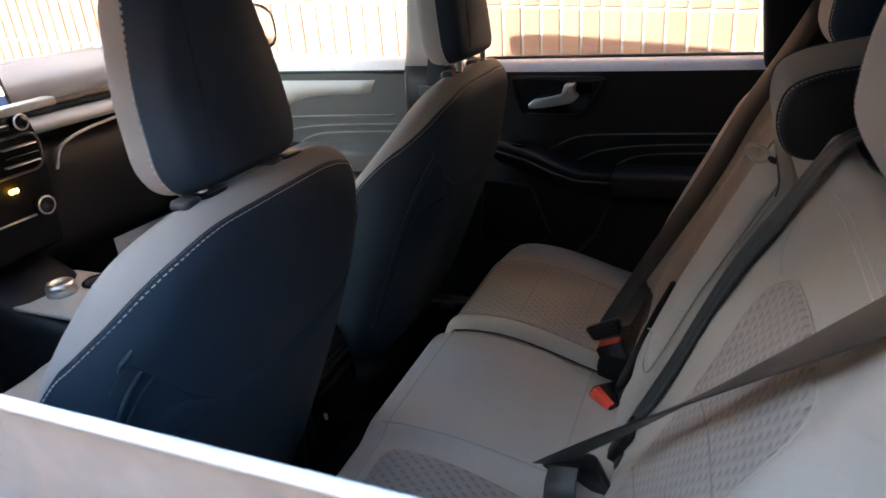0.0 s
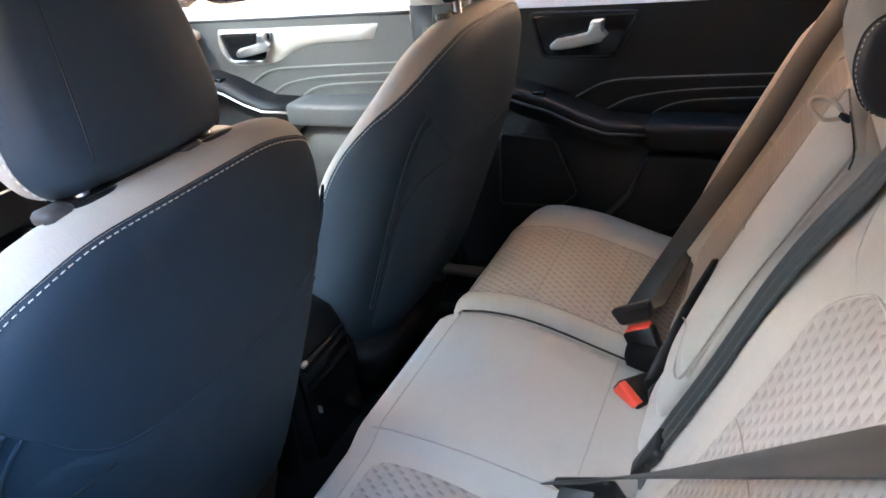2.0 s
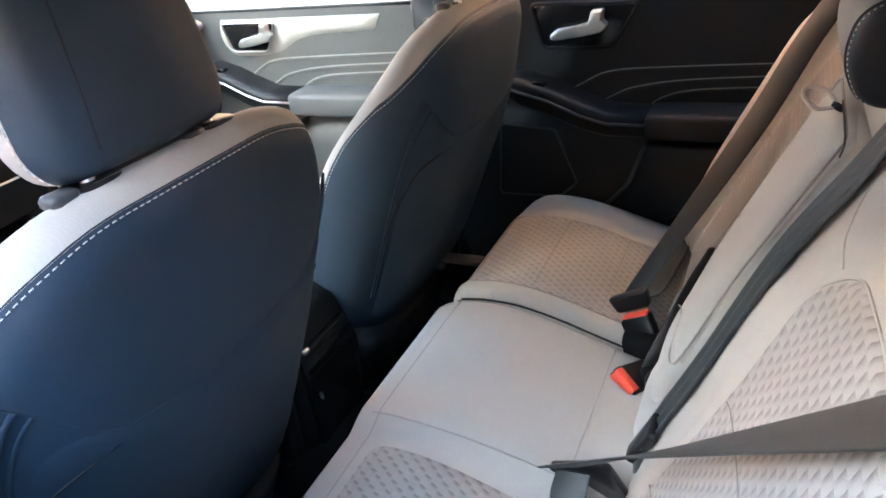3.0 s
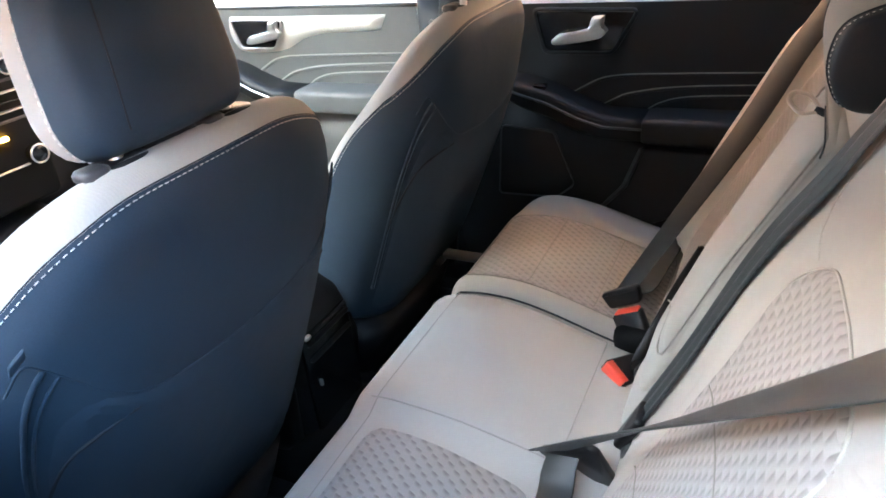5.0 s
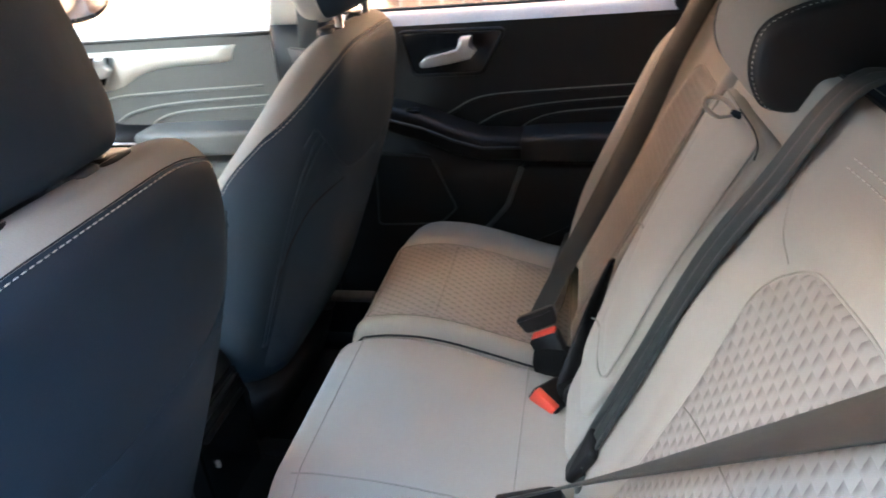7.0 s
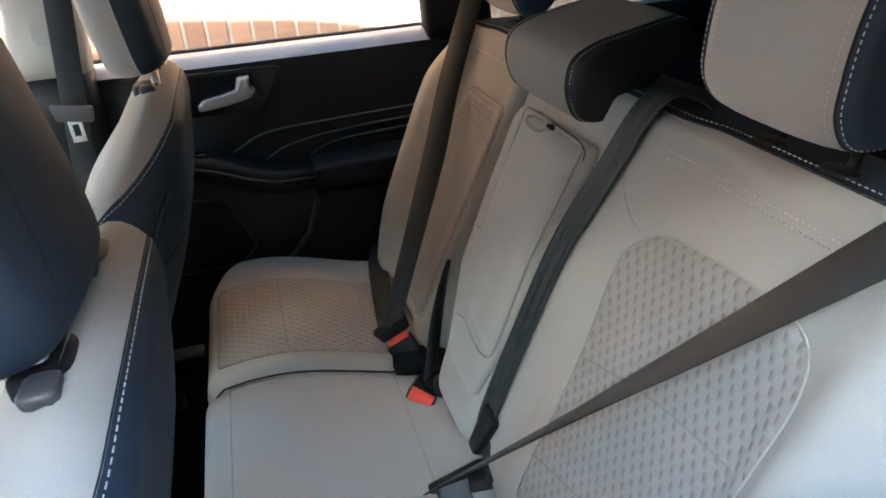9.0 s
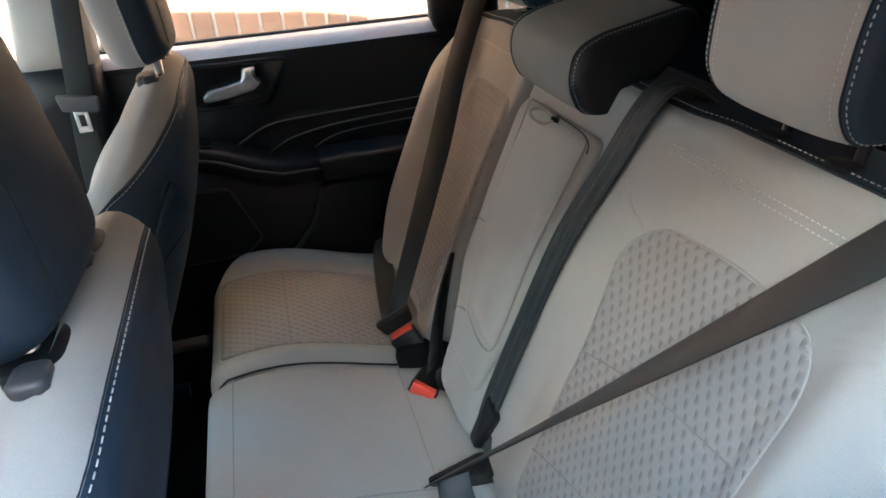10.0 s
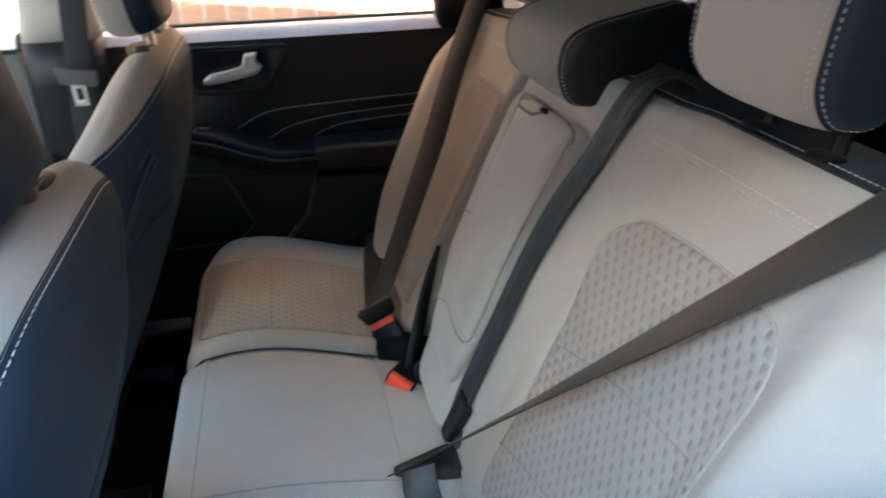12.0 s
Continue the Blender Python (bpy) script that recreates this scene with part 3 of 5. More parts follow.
# ---- rear seats ----
RU, RF = Vector((0.44, 0, 0.898)), Vector((-0.898, 0, 0.44))
RBASE = Vector((0.617, 0, 0.634))


def zq(z):
    return (z - 0.66) / 0.898


def rear_backrest(seat, pts, r, bolster):
    def place(p, q, d):
        if d > -0.03:
            f, was = ease(d, -0.03, 0.055), d
            if bolster < 0:
                d += 0.022 * ease(p, -0.44, -0.51) * ease(q, 0.63, 0.33) - 0.10 * ease(p, -0.49, -0.66) * ease(q, 0.62, 0.46) - 0.012 * ease(p, -0.15, -0.22) * ease(p, -0.52, -0.45) - 0.016 * ease(p, -0.02, -0.06) * ease(p, -0.2, -0.14) * ease(q, 0.36, 0.16)
            else:
                d += 0.045 * ease(p, 0.51, 0.59) * ease(q, 0.62, 0.45) - 0.012 * ease(p, 0.27, 0.33) * ease(p, 0.55, 0.5)
            d = was + (d - was) * f
        q += 0.45 * max(0.05 - d, 0) * ease(q, 0.5, 0.6)
        return RBASE + RU * q + RF * d + Vector((0, p, 0))

    body = Pillow(soft_outline(pts, r, 180), 0.06, 0.035, place, 0.0, 0.0, 3.0)

    def rim(th):
        return 0.37 + 0.195 * ease(body.local(th, 0.5)[1], 0.56, 0.602)

    part("back_shell", weld(sheet(lambda u, v: body.at(u, rim(u) * v), 180, 22, True)), NAVY, seat, "navy vinyl back and top edge")
    part("backrest", weld(sheet(lambda u, v: body.at(u, rim(u) + (1 - rim(u)) * v), 200, 56, True)), CLOTH, seat, "light grey cloth backrest")
    tops = [k / 400 for k in range(400) if body.local(k / 400, 0.5)[1] > 0.598]
    part("top_seam", tube_bm([body.at(u, rim(u) + 0.003, 0.0003) for u in tops], 0.0024, 6), DARKSEAM, seat)
    part("top_stitching", stitch_bm([body.at(u, rim(u) - 0.018, 0.0006) for u in tops], 0.0038, 0.0035, 0.0007), THREAD, seat)
    return body


def rear_headrest(parent, y, x, z, hw, hh, tilt):
    """A padded headrest: cloth over front, top and underside, navy vinyl sides."""
    U = Vector((math.sin(radians(tilt)), 0, math.cos(radians(tilt))))
    F = Vector((-math.cos(radians(tilt)), 0, math.sin(radians(tilt))))
    o = soft_outline([(0.026, 0), (0.05, 0.03), (0.056, hh * 0.45), (0.046, hh * 0.88), (0.015, hh), (-0.03, hh * 0.97), (-0.052, hh * 0.7), (-0.048, 0.03), (-0.02, 0)], 0.03, 120)
    head = Pillow(o, hw, 0.016, lambda p, q, d: Vector((x, y + d, z)) + U * q + F * p, 0.006, 0.006, 3.0)
    rest = part("headrest", head.skin(0.41, 0.59, 110, 26), CLOTH, parent, "light grey cloth headrest")
    for r0, r1, rs, cloth, vinyl in ((0.0, 0.41, 0.41, 0.428, 0.396), (1.0, 0.59, 0.59, 0.572, 0.604)):
        side = part("side_panel", head.skin(r0, r1, 110, 14), NAVY, rest, "navy vinyl side panel")
        part("headrest_seam", tube_bm(head.ring(rs, 0.0, n=120)[:-1], 0.0012, 6, True), DARKSEAM, rest)
        bm = stitch_bm(head.ring(cloth, 0.0002, n=240), 0.003, 0.003, 0.0004)
        stitch_bm(head.ring(vinyl, 0.0003, n=240), 0.0034, 0.003, 0.0006, bm=bm)
        part("headrest_stitching", bm, THREAD, rest)
    for s in (-1, 1):
        part("headrest_post", post_bm(None, x + 0.02, y + s * 0.048, z - 0.12, z + 0.03, 0.006, 0.2), PLASTIC, rest)
        part("guide_collar", loft_bm([oval((x + 0.024, y + s * 0.048, zz), (1, 0, 0.0), (0, 1, 0), a, b, 2.8, 28) for zz, a, b in ((1.15, 0.014, 0.021), (1.194, 0.014, 0.021), (1.199, 0.012, 0.019), (1.2, 0.009, 0.016))]), BLACK, rest)
    return head


big = thing("rear_seat", "wide folding rear seat section, light grey cloth with quilted insert", "car seat", "rear seats")
b60 = rear_backrest(big, [(0.12, 0), (0.14, 0.08), (0.19, 0.18), (0.235, 0.36), (0.24, 0.605), (-0.6, 0.605), (-0.655, 0.5), (-0.66, 0)], 0.03, -1)
ins = [(-0.205, zq(0.70)), (-0.19, zq(0.94)), (-0.172, zq(1.045)), (-0.21, zq(1.09)), (-0.33, zq(1.10)), (-0.44, zq(1.095)), (-0.475, zq(1.05)), (-0.48, zq(0.9)), (-0.465, zq(0.70))]
ins_o = resample(rounded(ins, 0.03), 100)
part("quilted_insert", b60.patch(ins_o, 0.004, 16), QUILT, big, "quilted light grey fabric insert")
part("insert_piping", tube_bm([b60.face_at(a, b)[0] + b60.face_at(a, b)[1] * 0.001 for a, b in ins_o], 0.0014, 6, True), CLOTH, big)
for z in (0.935, 0.79):
    part("insert_seam", tube_bm(b60.face_line([(-0.2, zq(z - 0.018)), (-0.27, zq(z)), (-0.35, zq(z + 0.016)), (-0.455, zq(z + 0.026))], 0.0036, 40), 0.0012, 5), INSEAM, big)
for z in (1.166, 1.158):
    part("double_stitching", stitch_bm(smoothed(b60.face_line([(-0.17, zq(z)), (-0.3, zq(z)), (-0.45, zq(z))], 0.0005, 7), 120), 0.0042, 0.003, 0.0007), THREAD, big)
part("cover_seam", tube_bm(b60.face_line([(-0.105, zq(1.185)), (-0.115, zq(1.12)), (-0.15, zq(1.09)), (-0.185, zq(1.075))], -0.0002, 40), 0.0013, 6), CLOTH, big)
wing = [(0.215, 1.125), (0.207, 1.06), (0.203, 1.0), (0.188, 0.925), (0.178, 0.86), (0.13, 0.79), (0.095, 0.735), (-0.03, 0.73), (-0.043, 0.9), (-0.046, 1.0), (-0.05, 1.13)]
part("centre_bolster", b60.puff(resample(rounded([(a, zq(z)) for a, z in wing], 0.02), 110), 0.024, 16, 7.0), CLOTH, big, "light grey cloth bolster round the armrest")
arm = [(0.165, 1.128), (0.153, 1.05), (0.147, 0.975), (0.137, 0.935), (0.098, 0.885), (0.064, 0.815), (0.0, 0.805), (-0.034, 0.805), (-0.038, 1.0), (-0.042, 1.125)]
arm_o = resample(rounded([(a, zq(z)) for a, z in arm], 0.014), 110)
part("folding_armrest", b60.puff(arm_o, 0.031, 16, 9.0), CLOTH, big, "light grey cloth folding armrest")


def over(a, z, lift):
    P, N = b60.face_at(a, zq(z))
    return P + N * lift


# Tubes darker than the cloth draw the shade of the armrest's gap and creases.
part("armrest_gap_shade", tube_bm([b60.face_at(a, b)[0] + b60.face_at(a, b)[1] * 0.0225 for a, b in [(a * 0.985 + 0.0008, b * 0.995 + 0.0015) for a, b in arm_o]], 0.0016, 6, True), PIPING, big)
for pts in (((0.137, 0.936), (0.16, 0.932), (0.18, 0.922)), ((0.066, 0.814), (0.09, 0.808), (0.115, 0.795))):
    part("bolster_crease", tube_bm(smoothed([over(a, z, 0.0235) for a, z in pts], 12), 0.0014, 6), PIPING, big)
part("armrest_gap_shade", tube_bm(smoothed([over(0.06, 1.128, 0.026), over(-0.02, 1.128, 0.027), over(-0.043, 1.12, 0.022), over(-0.044, 1.108, 0.018)], 40), 0.001, 6), DARKSEAM, big, "dark line drawn as the shade beside the armrest")


def rear_cushion(seat, pts, dish):
    def place(p, q, d):
        z = 0.552 + 0.075 * ease(q, 0.0, 0.34) - 0.01 * ease(q, 0.36, 0.45)
        if d > 0:
            z -= ease(d, 0, 0.085) * 0.016 * ease(p, dish[0], dish[0] - 0.05) * ease(p, dish[1] + 0.0, dish[1] + 0.06)
        return Vector((0.62 - q, p, z + d))

    c = Pillow(soft_outline(pts, 0.035, 160), 0.09, 0.05, place, 0, 0.004, 2.7)
    part("cushion", c.skin(0.2, 1.0, 150, 46), CLOTH, seat, "light grey cloth seat cushion")
    return c


c60 = rear_cushion(big, [(0.198, 0), (0.198, 0.455), (-0.55, 0.455), (-0.645, 0.40), (-0.65, 0)], (-0.13, -0.6))
part("cushion_seam", tube_bm(c60.face_line([(0.17, 0.402), (-0.2, 0.402), (-0.56, 0.39)], -0.0006, 80), 0.0014, 6), PIPING, big)
part("cushion_seam", tube_bm(c60.face_line([(0.17, 0.115), (-0.1, 0.115), (-0.56, 0.115)], -0.0006, 80), 0.0014, 6), PIPING, big)
part("cushion_seam", tube_bm(c60.face_line([(-0.142, 0.415), (-0.147, 0.3), (-0.135, 0.12)], -0.0006, 60), 0.0014, 6), PIPING, big)
cins = resample(rounded([(-0.19, 0.13), (-0.19, 0.385), (-0.5, 0.385), (-0.5, 0.13)], 0.03), 80)
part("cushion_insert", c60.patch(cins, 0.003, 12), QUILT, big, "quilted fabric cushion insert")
rear_headrest(big, -0.306, 0.849, 1.228, 0.1, 0.21, 8)


def middle_headrest(parent, y):
    """A low headrest: cloth wrapped over front and top, black end caps."""
    o = soft_outline([(0.775, 1.152), (0.755, 1.2), (0.763, 1.245), (0.80, 1.263), (0.93, 1.288), (0.95, 1.27), (0.93, 1.235), (0.83, 1.152)], 0.03, 120)
    head = Pillow(o, 0.13, 0.011, lambda p, q, d: Vector((p, y + d, q)), 0.003, 0.003, 3.4)
    rest = part("headrest", head.skin(0.42, 0.58, 110, 26), CHARCOAL, parent, "charcoal cloth headrest")
    for r0, r1, rs, rt in ((0.0, 0.42, 0.422, 0.405), (1.0, 0.58, 0.578, 0.595)):
        cap = part("end_cap", head.skin(r0, r1, 110, 14), SOFT, rest, "black vinyl end cap")
        part("cap_seam", tube_bm(head.ring(rs, 0.0, n=110)[:-1], 0.0016, 6, True), DARKSEAM, rest)
        part("cap_stitching", stitch_bm(head.ring(rt, 0.0003, n=240), 0.0026, 0.003, 0.0004), THREAD, rest)
    for s in (-1, 1):
        part("headrest_post", post_bm(None, 0.83, y + s * 0.07, 1.1, 1.2, 0.006, 0.2), CHROME, rest)


middle_headrest(big, 0.11)

small = thing("rear_seat", "narrow folding rear seat section in light grey cloth", "car seat", "rear seats")
b40 = rear_backrest(small, [(0.555, 0), (0.595, 0.15), (0.642, 0.42), (0.628, 0.605), (0.25, 0.605), (0.247, 0.36), (0.225, 0.14), (0.215, 0)], 0.03, 1)
ins = [(0.255, zq(0.70)), (0.262, zq(0.95)), (0.268, zq(1.1)), (0.48, zq(1.1)), (0.505, zq(1.06)), (0.515, zq(0.9)), (0.50, zq(0.70))]
ins_o = resample(rounded(ins, 0.03), 90)
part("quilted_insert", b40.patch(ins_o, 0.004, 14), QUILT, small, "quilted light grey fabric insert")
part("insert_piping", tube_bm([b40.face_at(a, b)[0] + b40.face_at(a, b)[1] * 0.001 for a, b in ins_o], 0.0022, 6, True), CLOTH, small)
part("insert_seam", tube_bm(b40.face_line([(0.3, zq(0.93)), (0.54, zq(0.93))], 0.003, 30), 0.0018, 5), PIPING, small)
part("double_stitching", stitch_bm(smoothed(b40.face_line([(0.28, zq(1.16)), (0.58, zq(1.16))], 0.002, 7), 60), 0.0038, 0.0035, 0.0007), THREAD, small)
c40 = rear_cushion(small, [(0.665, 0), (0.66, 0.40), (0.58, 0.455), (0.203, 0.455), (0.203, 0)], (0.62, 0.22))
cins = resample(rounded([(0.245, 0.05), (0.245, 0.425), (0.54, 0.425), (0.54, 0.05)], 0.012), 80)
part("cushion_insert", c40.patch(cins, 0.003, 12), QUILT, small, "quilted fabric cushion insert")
part("insert_piping", tube_bm([c40.face_at(a, b)[0] + c40.face_at(a, b)[1] * 0.001 for a, b in cins], 0.0012, 6, True), INSEAM, small)
for q in (0.295, 0.165):
    part("cushion_seam", tube_bm(c40.face_line([(0.25, q), (0.53, q)], 0.0028, 30), 0.0011, 6), INSEAM, small)
rear_headrest(small, 0.51, 0.89, 1.222, 0.105, 0.19, 10)

# Dark tube in the joint: the shade between the cushions as colour.
part("cushion_gap_shade", tube_bm([(0.62 - q, 0.2005, 0.552 + 0.075 * ease(q, 0.0, 0.34) - 0.01 * ease(q, 0.36, 0.45) + 0.070 - 0.06 * ease(q, 0.42, 0.46)) for q in [0.02 + 0.44 * k / 30 for k in range(31)]], 0.0022, 8), DARKSEAM, small, "dark line drawn as the shade between the cushions")

# pull cord of the armrest
cord = thing("pull_cord", "cream fabric pull loop of the folding armrest", "pull cord")
knot, tip = Vector((0.764, 0.057, 1.135)), Vector((0.732, 0.067, 1.147))
bow = Vector((0.003, 0.006, 0.009))
mid = knot.lerp(tip, 0.55)
part("loop", tube_bm(smoothed([knot, knot.lerp(tip, 0.2) + bow * 0.6, mid + bow, tip + bow * 0.5, tip - bow * 0.4, mid - bow, knot.lerp(tip, 0.2) - bow * 0.5, knot], 48), 0.0026, 8), LINEN, cord)
part("knot", tube_bm([knot + Vector((0.006, -0.004, -0.002)), knot, knot.lerp(tip, 0.14)], 0.0042, 8), DARKSEAM, cord)


# ---- belts ----
def ribbon_bm(points, widths, n=40, thick=0.0013, folds=0.0):
    """Webbing along points; widths: the half-width vector at each point; folds: the depth of lengthwise waves."""
    ps, ws = smoothed(points, n), smoothed(widths, n)
    bm = bmesh.new()
    ks = [-1, -0.92] + [-0.84 + 0.12 * k for k in range(15)] + [0.92, 1] if folds else [-1, -0.92, 0, 0.92, 1]
    rim = [0.3 if abs(k) == 1 else 1 for k in ks]
    rows = []
    for i, (p, w) in enumerate(zip(ps, ws)):
        d = ps[min(i + 1, n)] - ps[max(i - 1, 0)]
        nn = d.cross(w).normalized()
        wave = [folds * math.cos(7.6 * k + 0.4 * math.sin(i * 0.12)) * (1 - k ** 4) for k in ks]
        top = [p + w * k + nn * (thick * r + f) for k, r, f in zip(ks, rim, wave)]
        low = [p + w * k + nn * (f - thick * r) for k, r, f in zip(ks, rim, wave)]
        rows.append([bm.verts.new(v) for v in top + low[::-1]])
    m = len(rows[0])
    for a, b in zip(rows, rows[1:]):
        for k in range(m):
            bm.faces.new((a[k], a[(k + 1) % m], b[(k + 1) % m], b[k]))
    bm.faces.new(rows[0])
    bm.faces.new(rows[-1][::-1])
    return bm


far_belt = thing("seat_belt", "dark grey seat belt fastened across the narrow rear seat", "seat belt", "rear belts")
part("webbing", ribbon_bm([(0.895, 0.655, 1.35), (0.820, 0.582, 1.222), (0.742, 0.492, 1.104), (0.672, 0.405, 0.975), (0.535, 0.232, 0.765), (0.521, 0.214, 0.735)], [Vector((-0.295, -0.37, -0.49)).cross(Vector((-0.55, -0.75, 0.3))).normalized() * 0.0235] * 4 + [Vector((-0.88, 0.08, -0.44)) * 0.0235] * 2), WEB, far_belt)
part("tongue", plate_bm(rounded([(-0.03, -0.016), (0.03, -0.016), (0.037, 0.016), (-0.037, 0.016)], 0.008), -0.008, 0.008, lambda a, b, d: Vector((0.520, 0.210, 0.734)) + Vector((0.88, -0.05, 0.46)) * a + Vector((-0.45, 0.1, 0.88)) * b + Vector((-0.1, -0.95, 0.1)) * d, 0.005), PLASTIC, far_belt)
part("lap_webbing", ribbon_bm([(0.578, 0.615, 0.70), (0.564, 0.588, 0.672), (0.546, 0.46, 0.668), (0.533, 0.34, 0.674), (0.523, 0.235, 0.722)], [(0.0235, 0.004, 0.004)] * 5, 40), WEB, far_belt)


def buckle(at, ahead, side, label):
    b = thing("belt_buckle", label, "belt buckle", "rear buckles", at=at)
    ahead, side = Vector(ahead).normalized(), Vector(side)
    side = (side - ahead * side.dot(ahead)).normalized()
    up = ahead.cross(side)
    pl = lambda a, bb, d: side * a + ahead * bb + up * d  # noqa: E731
    part("buckle_body", plate_bm(rounded([(-0.024, -0.075), (0.024, -0.075), (0.027, 0), (-0.027, 0)], 0.008), -0.011, 0.011, pl, 0.005, 3), PLASTIC, b)
    part("release_button", plate_bm(rounded([(-0.022, -0.013), (0.022, -0.013), (0.022, 0.003), (-0.022, 0.003)], 0.003), -0.0085, 0.0125, pl, 0.002), RED, b, "red release button")
    part("strap", ribbon_bm([pl(0, -0.07, 0), pl(0.004, -0.1, -0.004), pl(0.006, -0.13, -0.02)], [side * 0.02] * 3, 10), WEB, b)
    return b


buckle((0.529, 0.210, 0.706), (-0.42, 0.12, 0.88), (0.88, -0.05, 0.46), "black seat belt buckle with a red button, tongue inserted")
buckle((0.533, 0.083, 0.660), (-0.42, -0.8, 0.25), (0.87, -0.1, -0.48), "black seat belt buckle with a red button, empty")

mid_belt = thing("seat_belt", "dark grey centre seat belt lying over the rear backrest", "seat belt", "rear belts")
mp = [b60.face_at(a, zq(z))[0] + b60.face_at(a, zq(z))[1] * 0.010 for a, z in ((-0.112, 1.2), (-0.09, 1.1), (-0.072, 1.0), (-0.062, 0.85), (-0.07, 0.75), (-0.075, 0.715))]
mp = [mp[0] + Vector((0.10, -0.01, -0.03)), mp[0] + Vector((0.015, 0, 0.012))] + mp[1:]
part("webbing", ribbon_bm(mp, [(0, -0.0245, 0)] * 2 + [Vector((0, -0.0205, 0)) - RF * 0.0045] * (len(mp) - 3) + [(0, -0.0235, 0)], 50, folds=0.002), WEB, mid_belt)
part("end_fitting", plate_bm(rounded([(-0.014, -0.045), (0.012, -0.05), (0.02, 0.02), (-0.02, 0.035)], 0.008), -0.005, 0.008, lambda a, b, d: Vector((0.600, -0.08, 0.720)) + Vector((0.1, -1, 0)) * a + RU * b + RF * d, 0.004), PLASTIC, mid_belt)
part("lower_webbing", ribbon_bm([(0.598, -0.085, 0.70), (0.592, -0.105, 0.684), (0.594, -0.125, 0.668)], [(0.006, -0.02, 0)] * 3, 10), WEB, mid_belt)

straps = thing("anchor_strap", "black webbing loops behind the rear buckles", "strap")
part("loop", ribbon_bm([(0.64, 0.218, 0.85), (0.62, 0.212, 0.79), (0.598, 0.19, 0.73), (0.576, 0.148, 0.68), (0.57, 0.135, 0.65)], [(0.003, 0.003, 0), (0.011, 0.009, 0), (0.016, 0.013, 0.004), (0.018, 0.016, 0.006), (0.018, 0.016, 0.006)], 30, 0.003), PLASTIC, straps)
part("foot", loft_bm([oval((0.594, 0.105, z), (0.9, -0.3, 0), (0.3, 0.9, 0), a, b, 3.5, 20) for z, a, b in ((0.63, 0.03, 0.022), (0.665, 0.03, 0.022), (0.672, 0.026, 0.018))]), PLASTIC, straps, "black plastic strap foot")
part("buckle_boot", loft_bm([oval((0.546, 0.196, z), (1, 0, 0), (0.1, 1, 0), a, b, 2.6, 24) for z, a, b in ((0.60, 0.026, 0.02), (0.66, 0.036, 0.027), (0.676, 0.034, 0.026), (0.684, 0.022, 0.016))]), CARPET, straps, "soft black buckle boot")
# Black solid added where the gap round the buckles lies in shade.
part("buckle_gap_shade", loft_bm([oval((0.588, 0.155, z), (1, 0, 0), (0.1, 1, 0), a, b, 3.2, 24) for z, a, b in ((0.60, 0.02, 0.05), (0.65, 0.03, 0.058), (0.663, 0.032, 0.06), (0.666, 0.028, 0.056))]), CARPET, straps, "black filler standing for the shaded gap under the buckles")
part("short_loop", ribbon_bm([(0.555, 0.12, 0.645), (0.585, 0.10, 0.66), (0.60, 0.075, 0.655), (0.60, 0.055, 0.64)], [(0.012, 0.004, 0.014)] * 4, 20), WEB, straps)
part("stub", ribbon_bm([(0.612, -0.145, 0.676), (0.610, -0.175, 0.668), (0.606, -0.21, 0.662)], [(0.012, 0.002, 0.014)] * 3, 12), WEB, straps)

near_belt = thing("seat_belt", "dark grey seat belt fastened across the wide rear seat", "seat belt", "rear belts")
N0, ND = Vector((0.4814, -0.144, 0.687)), Vector((0.4849, -0.4779, 0.7324))
V0 = Vector((0.19, 0.6, -0.66))
W0 = (V0 - ND * V0.dot(ND)).normalized()
W1 = ND.cross(W0).normalized()
stops = (0.025, 0.12, 0.3, 0.5, 0.75, 1.0)
turns = (2, 4, 13, 35, 68, 80)
part("webbing", ribbon_bm([N0 + ND * s for s in stops], [(W0 * math.cos(radians(a)) + W1 * math.sin(radians(a))) * 0.0225 for a in turns], 60), WEB, near_belt)
TA, TB = Vector((0.836, -0.212, 0.506)), Vector((0.549, 0.306, -0.78))
TN = TA.cross(TB).normalized()
tongue_o = [(-0.005, -0.007), (0.084, -0.008), (0.092, 0.004), (0.054, 0.104), (0.034, 0.106), (0.024, 0.056), (0.026, 0.03), (-0.004, 0.012)]
part("tongue", plate_bm(rounded(tongue_o, 0.008), -0.006, 0.006, lambda a, b, d: Vector((0.492, -0.147, 0.698)) + TA * a + TB * b + TN * d, 0.004, 3), PLASTIC, near_belt, "black plastic belt tongue")
part("lap_webbing", ribbon_bm([(0.522, -0.149, 0.714), (0.519, -0.172, 0.694), (0.522, -0.205, 0.676), (0.53, -0.32, 0.672), (0.56, -0.6, 0.69)], [(0.024, 0.002, 0.010), (0.024, 0.002, 0.007), (0.024, 0.002, 0.003), (0.024, 0.004, 0), (0.024, 0.004, 0)], 40), WEB, near_belt)


